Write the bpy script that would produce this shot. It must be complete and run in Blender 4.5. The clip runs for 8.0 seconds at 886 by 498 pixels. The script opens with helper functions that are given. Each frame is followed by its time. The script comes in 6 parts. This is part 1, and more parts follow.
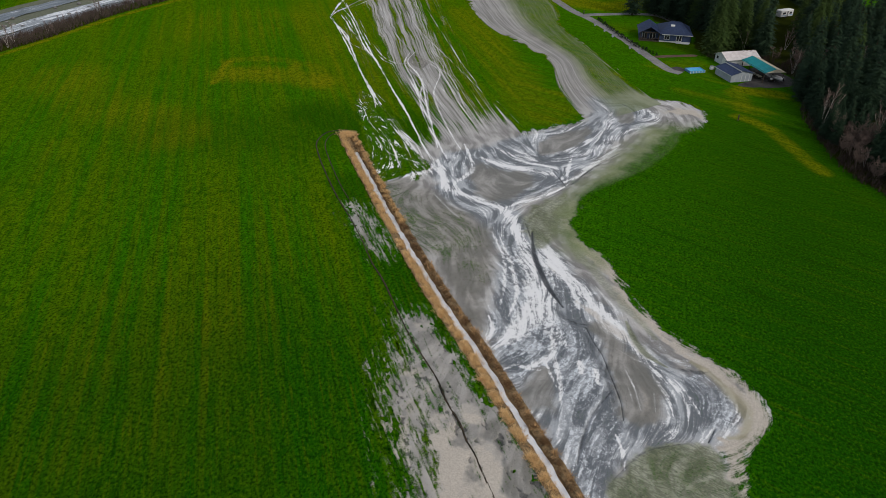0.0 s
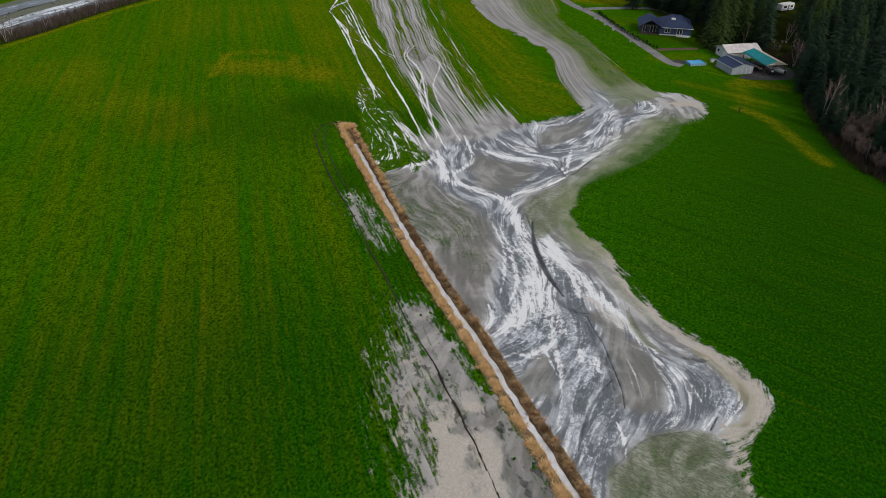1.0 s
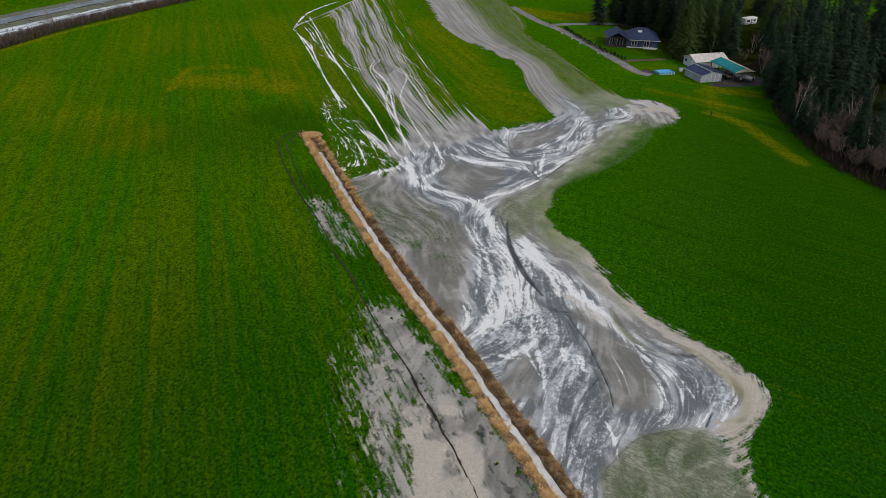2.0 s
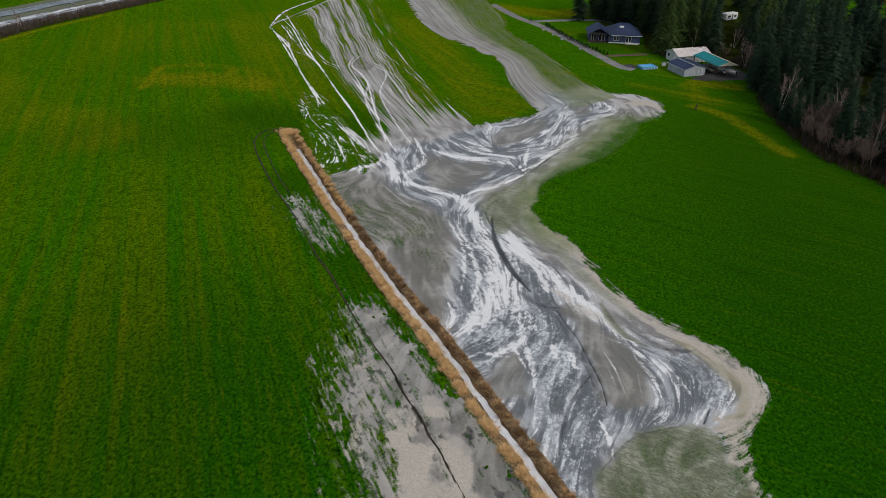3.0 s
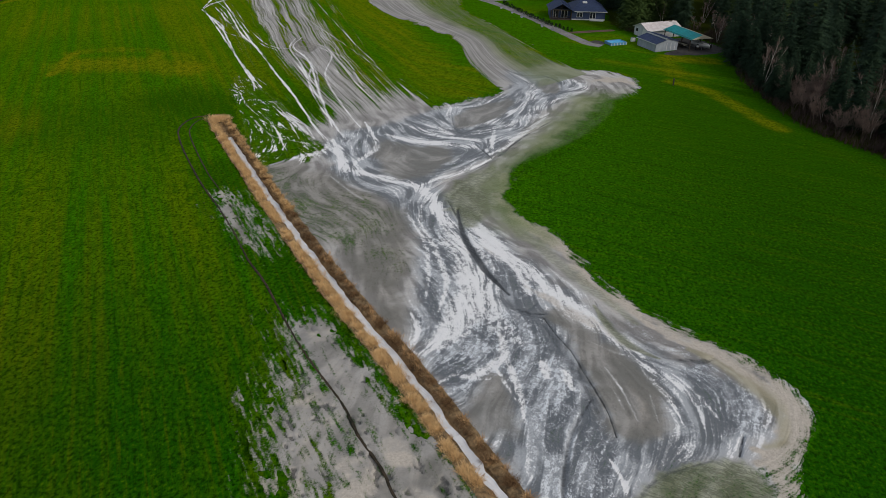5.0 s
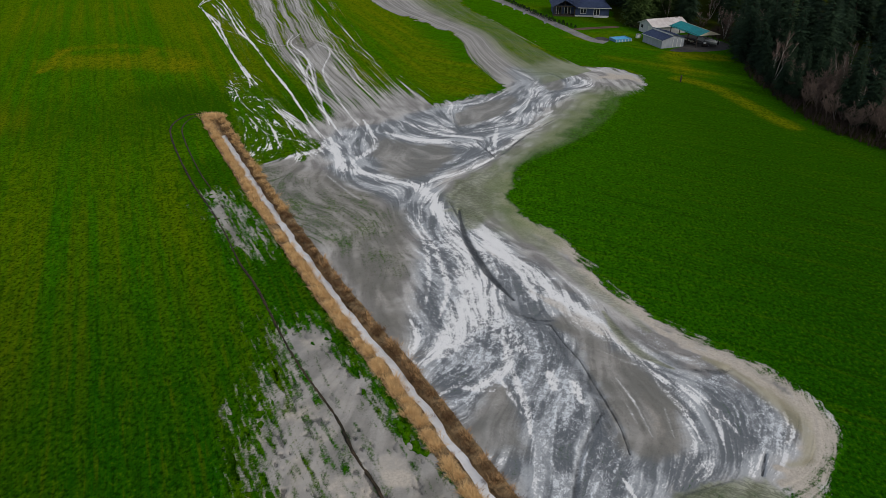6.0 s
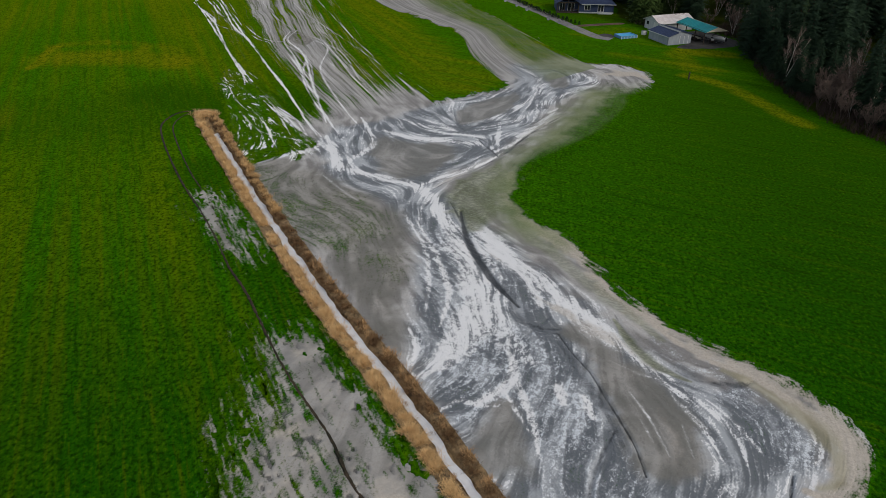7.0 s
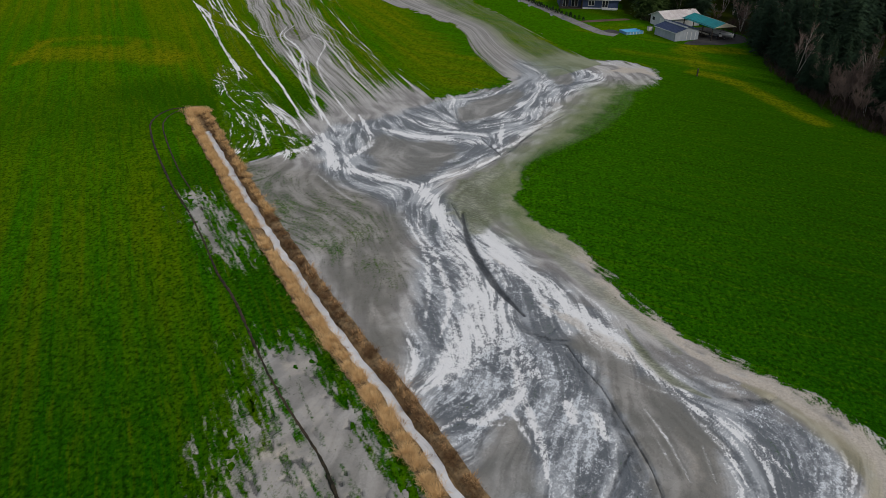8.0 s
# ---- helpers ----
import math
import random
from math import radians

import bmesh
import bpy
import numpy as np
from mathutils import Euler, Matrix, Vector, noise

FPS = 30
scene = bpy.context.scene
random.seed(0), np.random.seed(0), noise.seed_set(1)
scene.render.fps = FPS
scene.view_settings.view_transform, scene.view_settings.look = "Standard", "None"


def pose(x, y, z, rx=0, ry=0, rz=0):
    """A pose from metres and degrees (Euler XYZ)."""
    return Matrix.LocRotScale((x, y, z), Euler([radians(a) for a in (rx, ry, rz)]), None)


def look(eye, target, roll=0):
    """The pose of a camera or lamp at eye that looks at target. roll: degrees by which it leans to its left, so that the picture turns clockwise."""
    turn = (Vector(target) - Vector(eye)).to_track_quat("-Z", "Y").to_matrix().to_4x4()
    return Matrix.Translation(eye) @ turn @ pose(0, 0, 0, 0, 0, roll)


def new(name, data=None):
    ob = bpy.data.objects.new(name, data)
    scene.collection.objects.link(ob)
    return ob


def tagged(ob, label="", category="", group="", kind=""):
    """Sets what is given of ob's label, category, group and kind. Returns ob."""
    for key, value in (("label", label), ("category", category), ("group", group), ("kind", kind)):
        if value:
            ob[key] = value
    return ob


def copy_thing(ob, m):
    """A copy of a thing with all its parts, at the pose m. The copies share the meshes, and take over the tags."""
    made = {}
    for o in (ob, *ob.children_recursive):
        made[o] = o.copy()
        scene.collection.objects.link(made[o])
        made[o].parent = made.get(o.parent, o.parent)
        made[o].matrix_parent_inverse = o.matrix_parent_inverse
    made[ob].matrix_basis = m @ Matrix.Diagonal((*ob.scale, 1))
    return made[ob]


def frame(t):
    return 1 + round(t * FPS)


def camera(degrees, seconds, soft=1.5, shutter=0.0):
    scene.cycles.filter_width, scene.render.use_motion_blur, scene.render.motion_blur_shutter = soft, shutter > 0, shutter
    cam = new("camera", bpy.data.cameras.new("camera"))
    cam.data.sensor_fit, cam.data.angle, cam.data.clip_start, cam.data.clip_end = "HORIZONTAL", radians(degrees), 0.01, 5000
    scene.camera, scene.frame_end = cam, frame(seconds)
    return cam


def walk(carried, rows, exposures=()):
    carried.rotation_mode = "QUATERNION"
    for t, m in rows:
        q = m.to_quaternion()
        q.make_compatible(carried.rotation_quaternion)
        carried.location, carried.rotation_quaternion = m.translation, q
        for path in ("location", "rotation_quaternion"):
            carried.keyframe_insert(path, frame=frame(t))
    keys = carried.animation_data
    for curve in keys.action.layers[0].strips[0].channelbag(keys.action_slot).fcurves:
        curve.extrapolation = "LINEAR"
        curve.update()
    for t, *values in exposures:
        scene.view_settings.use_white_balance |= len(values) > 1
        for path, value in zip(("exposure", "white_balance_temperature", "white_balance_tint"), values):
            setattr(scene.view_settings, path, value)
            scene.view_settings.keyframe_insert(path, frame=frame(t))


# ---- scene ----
cam = camera(63.5, 8.0, soft=0.5)
# seconds, eye, yaw, pitch and roll in degrees
PATH = [
    (0.0, 0.001, 0.000, 66.000, -0.006, -32.547, 1.464),
    (0.5, 0.097, -0.097, 65.121, 0.018, -32.553, 1.379),
    (1.0, 0.214, -0.140, 64.096, 0.035, -32.568, 1.366),
    (1.2, 0.261, -0.157, 63.685, 0.041, -32.574, 1.360),
    (1.6, 0.330, -0.150, 62.800, 0.020, -32.560, 1.350),
    (2.1, 0.363, 3.260, 55.410, -3.099, -29.480, 1.323),
    (2.3, 0.376, 3.758, 54.976, -3.332, -29.473, 1.320),
    (2.5, 0.389, 4.256, 54.542, -3.566, -29.470, 1.317),
    (3.0, 0.420, 5.501, 53.458, -4.150, -29.461, 1.310),
    (3.5, 0.446, 6.810, 52.523, -4.757, -29.484, 1.286),
    (3.6, 0.452, 7.071, 52.336, -4.879, -29.489, 1.281),
    (3.65, 0.455, 7.201, 52.242, -4.940, -29.492, 1.278),
    (3.75, 0.614, 10.029, 50.661, -5.730, -29.537, 1.254),
    (3.85, 0.774, 12.857, 49.079, -6.521, -29.583, 1.229),
    (3.95, 0.933, 15.685, 47.498, -7.311, -29.628, 1.204),
    (4.0, 1.013, 17.099, 46.707, -7.706, -29.651, 1.192),
    (4.5, 1.226, 18.793, 45.850, -7.998, -29.633, 1.171),
    (4.7, 1.327, 19.552, 45.490, -7.981, -29.633, 1.160),
    (6.0, 1.984, 24.487, 43.151, -7.865, -29.635, 1.087),
    (6.5, 2.187, 26.401, 42.210, -7.867, -29.609, 1.119),
    (7.0, 2.498, 28.492, 41.262, -7.812, -29.607, 1.106),
    (7.5, 2.732, 30.510, 40.486, -7.819, -29.663, 1.135),
    (8.0, 2.979, 32.616, 39.576, -7.807, -29.699, 1.176),
]


def aimed(x, y, z, yaw, pitch, roll):
    ya, pi = radians(yaw), radians(pitch)
    ahead = Vector((-math.sin(ya) * math.cos(pi), math.cos(ya) * math.cos(pi), math.sin(pi)))
    eye = Vector((x, y, z))
    return look(eye, eye + 50 * ahead, roll)


walk(cam, [(t, aimed(*row)) for t, *row in PATH], exposures=[(0.0, 0.24), (3.6, 0.20), (6.0, 0.08), (8.0, 0.06)])

# ---- sky and light: a bright overcast day ----
SUN_EL, SUN_AZ = radians(38), radians(140)
world = bpy.data.worlds.new("sky")
scene.world = world
world.use_nodes = True
wn = world.node_tree.nodes
sky = wn.new("ShaderNodeTexSky")
sky.sky_type, sky.sun_disc = "NISHITA", False
sky.sun_elevation, sky.sun_rotation = SUN_EL, SUN_AZ
sky.air_density, sky.dust_density = 1.0, 4.0
veil = wn.new("ShaderNodeMix")
veil.data_type = "RGBA"
veil.inputs[0].default_value = 0.55
veil.inputs[7].default_value = (5.0, 5.3, 5.8, 1)
world.node_tree.links.new(sky.outputs[0], veil.inputs[6])
world.node_tree.links.new(veil.outputs[2], wn["Background"].inputs[0])
wn["Background"].inputs[1].default_value = 0.085
sun = new("sun", bpy.data.lights.new("sun", "SUN"))
sun.data.energy, sun.data.angle, sun.data.color = 1.1, radians(14), (1.0, 0.95, 0.88)
sun.matrix_world = look((200 * math.sin(SUN_AZ), 200 * math.cos(SUN_AZ), 200 * math.tan(SUN_EL)), (0, 0, 0))


# ---- node helpers ----
class Mat:
    """A node material with short ways to add nodes."""

    def __init__(self, name, roughness=0.8):
        self.m = bpy.data.materials.new(name)
        self.m.use_nodes = True
        self.t = self.m.node_tree
        self.b = self.t.nodes["Principled BSDF"]
        self.b.inputs["Roughness"].default_value = roughness
        self.b.inputs["Specular IOR Level"].default_value = 0.3

    def n(self, kind, **props):
        node = self.t.nodes.new(kind)
        for key, value in props.items():
            setattr(node, key, value)
        return node

    def put(self, socket, value):
        if isinstance(value, bpy.types.NodeSocket):
            self.t.links.new(value, socket)
        elif isinstance(value, tuple):
            socket.default_value = (*value, 1) if len(value) == 3 and socket.type == "RGBA" else value
        else:
            socket.default_value = value

    def attr(self, name):
        return self.n("ShaderNodeAttribute", attribute_name=name).outputs["Fac"]

    def place(self, scale=(1, 1, 1), turn=0.0, by=None):
        src = by or self.n("ShaderNodeTexCoord").outputs["Object"]
        first = self.n("ShaderNodeMapping")
        first.inputs["Rotation"].default_value = (0, 0, radians(turn))
        self.t.links.new(src, first.inputs[0])
        second = self.n("ShaderNodeMapping")
        second.inputs["Scale"].default_value = scale
        self.t.links.new(first.outputs[0], second.inputs[0])
        return second.outputs[0]

    def noise(self, where, scale, detail=3, rough=0.55, warp=0.0):
        node = self.n("ShaderNodeTexNoise")
        self.put(node.inputs["Vector"], where)
        for key, value in (("Scale", scale), ("Detail", detail), ("Roughness", rough), ("Distortion", warp)):
            node.inputs[key].default_value = value
        return node.outputs["Fac"]

    def voronoi(self, where, scale, feature="F1"):
        node = self.n("ShaderNodeTexVoronoi", feature=feature)
        self.put(node.inputs["Vector"], where)
        node.inputs["Scale"].default_value = scale
        return node.outputs["Distance"]

    def math(self, op, a, b=0.0, clamp=False):
        node = self.n("ShaderNodeMath", operation=op, use_clamp=clamp)
        self.put(node.inputs[0], a)
        self.put(node.inputs[1], b)
        return node.outputs[0]

    def ramp(self, value, low, high, to0=0.0, to1=1.0):
        node = self.n("ShaderNodeMapRange", interpolation_type="SMOOTHSTEP")
        for n, v in enumerate((value, low, high, to0, to1)):
            self.put(node.inputs[n], v)
        return node.outputs[0]

    def mix(self, fac, a, b, mode="MIX"):
        node = self.n("ShaderNodeMix", data_type="RGBA", blend_type=mode)
        self.put(node.inputs[0], fac)
        self.put(node.inputs[6], a)
        self.put(node.inputs[7], b)
        return node.outputs[2]

    def bump(self, height, strength, distance):
        node = self.n("ShaderNodeBump")
        node.inputs["Strength"].default_value = strength
        node.inputs["Distance"].default_value = distance
        self.put(node.inputs["Height"], height)
        self.t.links.new(node.outputs[0], self.b.inputs["Normal"])

    def done(self, colour, roughness=None):
        self.put(self.b.inputs["Base Color"], colour)
        if roughness is not None:
            self.put(self.b.inputs["Roughness"], roughness)
        return self.m


ROWS_WEST, ROWS_EAST = 15.5, 52.0  # turn of the drill rows from due ahead, degrees


def grass_colour(m, dry, lush):
    """Colour and height of the sown grass: drill rows, tufts, yellowed places (dry), deep green ones (lush) that also
    carry lens dimming, and painted shade between blades and rows.
    """
    fine = m.noise(m.place((1, 0.8, 1), 14), 2.6, 4, 0.68)
    tuft = m.noise(m.place((1, 0.6, 1), 14), 0.9, 4, 0.65)
    patch = m.noise(m.place(), 0.045, 4, 0.6)
    east = m.n("ShaderNodeSeparateXYZ")
    m.t.links.new(m.n("ShaderNodeTexCoord").outputs["Object"], east.inputs[0])
    east = m.ramp(east.outputs[0], 14, 24)
    band = m.noise(m.place((1, 0.06, 1), -ROWS_WEST), 0.11, 5, 0.66)
    rows = m.mix(east, m.noise(m.place((1, 0.012, 1), -ROWS_WEST), 0.55, 3, 0.6), m.noise(m.place((1, 0.015, 1), -ROWS_EAST), 0.5, 3, 0.6))
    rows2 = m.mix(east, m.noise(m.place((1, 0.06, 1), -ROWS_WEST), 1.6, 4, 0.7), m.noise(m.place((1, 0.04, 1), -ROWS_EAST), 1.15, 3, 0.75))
    c = m.mix(m.ramp(patch, 0.3, 0.7), G_DEEP, G_MID)
    c = m.mix(m.math("MULTIPLY", m.ramp(band, 0.44, 0.62), m.ramp(east, 0, 1, 0.68, 0.0)), c, G_YELLOW)
    c = m.mix(m.math("MULTIPLY", m.ramp(rows, 0.42, 0.66), m.ramp(east, 0, 1, 0.50, 0.0)), c, G_YELLOW)
    c = m.mix(m.math("MULTIPLY", lush, 0.9), c, G_DARK)
    c = m.mix(m.math("MULTIPLY", m.ramp(rows2, 0.50, 0.70), m.ramp(east, 0, 1, 0.55, 0.28)), c, G_OLIVE)
    # shade between the drill rows, put into the colour
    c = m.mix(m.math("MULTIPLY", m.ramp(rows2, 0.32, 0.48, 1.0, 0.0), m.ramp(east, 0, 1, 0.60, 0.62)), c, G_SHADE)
    worn = m.math("ADD", dry, m.math("MULTIPLY", m.math("SUBTRACT", tuft, 0.5), 0.5))
    worn = m.math("ADD", worn, m.math("MULTIPLY", m.math("SUBTRACT", rows, 0.5), 0.9))
    worn = m.math("ADD", worn, m.math("MULTIPLY", m.math("SUBTRACT", patch, 0.5), 0.5))
    c = m.mix(m.math("MULTIPLY", m.ramp(worn, 0.15, 0.95), 0.85), c, G_DRY)
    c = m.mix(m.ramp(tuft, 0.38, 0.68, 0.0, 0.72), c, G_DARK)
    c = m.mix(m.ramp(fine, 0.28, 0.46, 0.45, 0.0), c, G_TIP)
    # near-black gaps between blades: shade painted into the grass tone
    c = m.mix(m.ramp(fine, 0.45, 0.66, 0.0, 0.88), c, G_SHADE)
    return c, m.math("ADD", m.math("MULTIPLY", fine, 0.6), tuft)


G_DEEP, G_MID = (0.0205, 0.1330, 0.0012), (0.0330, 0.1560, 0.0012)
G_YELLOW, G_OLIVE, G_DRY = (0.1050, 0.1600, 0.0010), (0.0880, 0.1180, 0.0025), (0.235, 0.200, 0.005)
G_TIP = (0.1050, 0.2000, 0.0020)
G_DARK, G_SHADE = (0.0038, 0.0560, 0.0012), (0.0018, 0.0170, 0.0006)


def make_grass():
    m = Mat("sown_grass", 0.9)
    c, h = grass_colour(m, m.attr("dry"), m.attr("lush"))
    # leaf litter taken near black: shade and lens dimming put into its colour
    dim_litter = m.mix(m.noise(m.place(), 0.7, 5, 0.7), (0.004, 0.0033, 0.002), (0.016, 0.011, 0.007))
    c = m.mix(m.ramp(m.math("ADD", m.attr("wood"), m.math("MULTIPLY", m.math("SUBTRACT", m.noise(m.place(), 0.35, 4), 0.5), 0.8)), 0.35, 0.65), c, dim_litter)
    stones = m.mix(m.noise(m.place(), 1.2, 5, 0.7), (0.06, 0.06, 0.06), (0.22, 0.21, 0.20))
    c = m.mix(m.ramp(m.math("ADD", m.attr("stone"), m.math("MULTIPLY", m.math("SUBTRACT", m.noise(m.place(), 0.25, 4), 0.5), 0.6)), 0.4, 0.6), c, stones)
    m.b.inputs["Specular IOR Level"].default_value = 0.0
    m.b.inputs["Sheen Weight"].default_value = 0.15
    m.b.inputs["Sheen Roughness"].default_value = 0.45
    m.b.inputs["Sheen Tint"].default_value = (0.46, 0.80, 0.0, 1)
    m.bump(h, 0.6, 0.16)
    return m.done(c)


def make_silt():
    """Silt and shallow milky water laid down by a flood; streaks follow the flow that the attributes carry."""
    m = Mat("flood_silt", 0.6)
    m.b.inputs["Specular IOR Level"].default_value = 0.16
    comb = m.attr("comb")
    hold = m.math("ADD", 0.2, m.math("MULTIPLY", comb, 0.8))
    fine, coarse = (m.math("ADD", 0.5, m.math("MULTIPLY", hold, m.math("SUBTRACT", m.attr(k), 0.5))) for k in ("streak_fine", "streak_coarse"))
    grain = m.noise(m.place(), 5.0, 4, 0.7)
    speck = m.noise(m.place(), 1.7, 5, 0.72, 0.6)
    broad = m.noise(m.place(), 0.12, 4, 0.6)
    wet, white, dark, foam = m.attr("wet"), m.attr("white"), m.attr("dark"), m.attr("foam")
    mud, tan, olive, thin = m.attr("mud"), m.attr("tan"), m.attr("olive"), m.attr("thin")
    film, still = m.attr("film"), m.math("SUBTRACT", 1.0, m.math("MULTIPLY", m.attr("film"), 0.8))
    web = m.math("ADD", m.attr("web"), m.math("MULTIPLY", m.math("SUBTRACT", grain, 0.5), 0.25))
    fleck = m.math("ADD", m.math("MULTIPLY", m.noise(m.place((1, 0.7, 1), 20), 6.0, 3, 0.6, 1.2), 0.82), m.math("MULTIPLY", web, 0.18))
    vein = m.ramp(m.math("ABSOLUTE", m.math("SUBTRACT", web, 0.62)), 0.015, 0.10, 1.0, 0.0)
    f0, c0, g0, s0 = (m.math("SUBTRACT", v, 0.5) for v in (fine, coarse, grain, speck))
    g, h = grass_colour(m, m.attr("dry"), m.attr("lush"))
    silt = m.mix(m.ramp(coarse, 0.2, 0.8), S_LOW, S_HIGH)
    silt = m.mix(m.ramp(grain, 0.35, 0.75, 0.0, 0.45), silt, S_GRIT)
    water = m.mix(m.ramp(m.math("ADD", coarse, m.math("MULTIPLY", f0, 0.5)), 0.2, 0.8), W_LOW, W_HIGH)
    water = m.mix(m.math("MULTIPLY", foam, m.ramp(fleck, 0.62, 0.36, 0.0, 0.55)), water, (0.100, 0.115, 0.135))
    c = m.mix(m.math("MULTIPLY", wet, 0.92), silt, water)
    lie = m.math("ADD", m.math("MULTIPLY", broad, 0.75), m.math("MULTIPLY", m.attr("streak_coarse"), 0.18))
    brown = m.mix(m.ramp(lie, 0.34, 0.66), M_LOW, M_HIGH)
    brown = m.mix(m.ramp(speck, 0.48, 0.72, 0, 0.60), brown, M_GRIT)
    brown = m.mix(m.ramp(m.attr("streak_coarse"), 0.55, 0.95, 0, 0.14), brown, S_HIGH)
    brown = m.mix(m.ramp(m.math("ADD", m.math("MULTIPLY", m.attr("streak_fine"), 0.6), m.math("MULTIPLY", grain, 0.4)), 0.50, 0.30, 0, 0.28), brown, M_GRIT)
    c = m.mix(m.math("MULTIPLY", mud, 0.9), c, brown)
    # milky streaks
    swing = m.math("ADD", 0.58, m.math("SUBTRACT", m.math("MULTIPLY", wet, 0.42), m.math("MULTIPLY", mud, 0.58)))
    lift = m.math("ADD", m.math("MULTIPLY", wet, 0.06), m.math("MULTIPLY", mud, -0.22))
    lift = m.math("ADD", lift, m.math("MULTIPLY", foam, m.ramp(fleck, 0.38, 0.62, -0.20, 0.46)))
    lift = m.math("ADD", lift, m.math("MULTIPLY", white, 0.78))
    lift = m.math("ADD", lift, m.math("MULTIPLY", m.math("MULTIPLY", wet, m.math("SUBTRACT", vein, 0.4)), 0.22))
    lift = m.math("ADD", lift, m.math("MULTIPLY", m.math("ADD", m.math("MULTIPLY", f0, 1.1), m.math("MULTIPLY", c0, 0.40)), m.math("MULTIPLY", swing, m.math("SUBTRACT", 1.0, m.math("MULTIPLY", foam, 0.62)))))
    lift = m.math("ADD", lift, m.math("MULTIPLY", s0, m.math("SUBTRACT", 0.42, m.math("MULTIPLY", foam, 0.25))))
    lift = m.math("ADD", lift, m.math("MULTIPLY", g0, 0.75))
    lift = m.math("SUBTRACT", lift, m.math("MULTIPLY", dark, 0.5))
    crisp = m.math("ADD", m.math("MULTIPLY", m.ramp(lift, -0.15, 0.90), 0.40), m.math("MULTIPLY", m.ramp(lift, 0.28, 0.60), 0.56))
    milk = m.mix(m.math("MULTIPLY", foam, m.ramp(white, 0.0, 0.7, 0.85, 0.0)), S_WHITE, (0.70, 0.745, 0.79))
    c = m.mix(m.math("MULTIPLY", crisp, still), c, milk)
    # sandy margins
    sand = m.mix(m.ramp(grain, 0.3, 0.7), (0.43, 0.385, 0.325), (0.59, 0.535, 0.465))
    c = m.mix(m.ramp(m.math("ADD", tan, m.math("ADD", m.math("MULTIPLY", s0, 0.6), m.math("MULTIPLY", c0, 0.4))), 0.2, 0.85), c, sand)
    c = m.mix(m.math("MULTIPLY", m.attr("silty"), 0.85), c, m.mix(m.ramp(coarse, 0.3, 0.7), (0.30, 0.275, 0.18), (0.42, 0.39, 0.29)))
    # clear water over drowned grass
    weed = m.mix(m.ramp(m.math("ADD", coarse, m.math("MULTIPLY", g0, 0.8)), 0.25, 0.8), (0.150, 0.170, 0.085), (0.42, 0.43, 0.33))
    ripple = m.ramp(m.math("ABSOLUTE", m.math("SUBTRACT", m.noise(m.place((1, 0.30, 1), -55), 1.9, 3, 0.6, 0.7), 0.5)), 0.01, 0.10, 1.0, 0.0)
    weed = m.mix(m.math("MULTIPLY", ripple, 0.55), weed, (0.060, 0.068, 0.035))
    c = m.mix(m.math("MULTIPLY", m.ramp(olive, 0.15, 0.9), 0.9), c, weed)
    haze = m.mix(m.ramp(m.math("ADD", m.math("MULTIPLY", grain, 0.5), m.math("MULTIPLY", broad, 0.5)), 0.35, 0.65), (0.105, 0.155, 0.040), (0.25, 0.285, 0.135))
    c = m.mix(m.math("MULTIPLY", film, 0.85), c, haze)
    # near-black channels; shade of the cut banks goes into the same colour
    deep = m.math("ADD", dark, m.math("ADD", m.math("MULTIPLY", s0, 0.7), m.math("MULTIPLY", f0, 0.45)))
    c = m.mix(m.math("MULTIPLY", m.ramp(deep, 0.35, 0.95), 0.85), c, (0.028, 0.031, 0.035))
    # grass that stands through
    t = m.math("SUBTRACT", thin, m.math("MULTIPLY", white, 0.95))
    drawn = m.math("ADD", m.math("MULTIPLY", f0, 0.60), m.math("MULTIPLY", c0, 0.30))
    t = m.math("SUBTRACT", t, m.math("MULTIPLY", drawn, still))
    t = m.math("ADD", t, m.math("MULTIPLY", m.math("MULTIPLY", g0, 1.1), still))
    t = m.math("ADD", t, m.math("MULTIPLY", m.math("MULTIPLY", s0, 0.5), still))
    t = m.math("ADD", t, m.math("MULTIPLY", m.math("SUBTRACT", broad, 0.5), m.math("MULTIPLY", mud, 0.9)))
    cover = m.ramp(t, 0.30, 0.86)
    c = m.mix(cover, c, g)
    m.put(m.b.inputs["Specular IOR Level"], m.ramp(cover, 0.0, 0.8, 0.16, 0.0))
    m.put(m.b.inputs["Sheen Weight"], m.ramp(cover, 0.3, 1.0, 0.0, 0.15))
    m.b.inputs["Sheen Roughness"].default_value = 0.45
    m.b.inputs["Sheen Tint"].default_value = (0.46, 0.80, 0.0, 1)
    slick = m.math("ADD", m.math("MULTIPLY", wet, 0.45), m.math("MULTIPLY", olive, 0.4))
    rough = m.math("ADD", m.ramp(slick, 0.0, 0.5, 0.8, 0.34), m.math("MULTIPLY", cover, 0.5), clamp=True)
    m.bump(m.math("ADD", m.math("MULTIPLY", grain, 0.4), m.math("ADD", fine, m.math("MULTIPLY", m.math("MULTIPLY", h, cover), 1.5))), 0.35, 0.10)
    return m.done(c, rough)


S_LOW, S_HIGH, S_GRIT, S_WHITE = (0.265, 0.255, 0.245), (0.52, 0.505, 0.485), (0.17, 0.16, 0.15), (0.88, 0.88, 0.88)
W_LOW, W_HIGH = (0.150, 0.166, 0.182), (0.41, 0.435, 0.46)
M_LOW, M_HIGH, M_GRIT = (0.185, 0.180, 0.158), (0.350, 0.328, 0.295), (0.125, 0.118, 0.104)


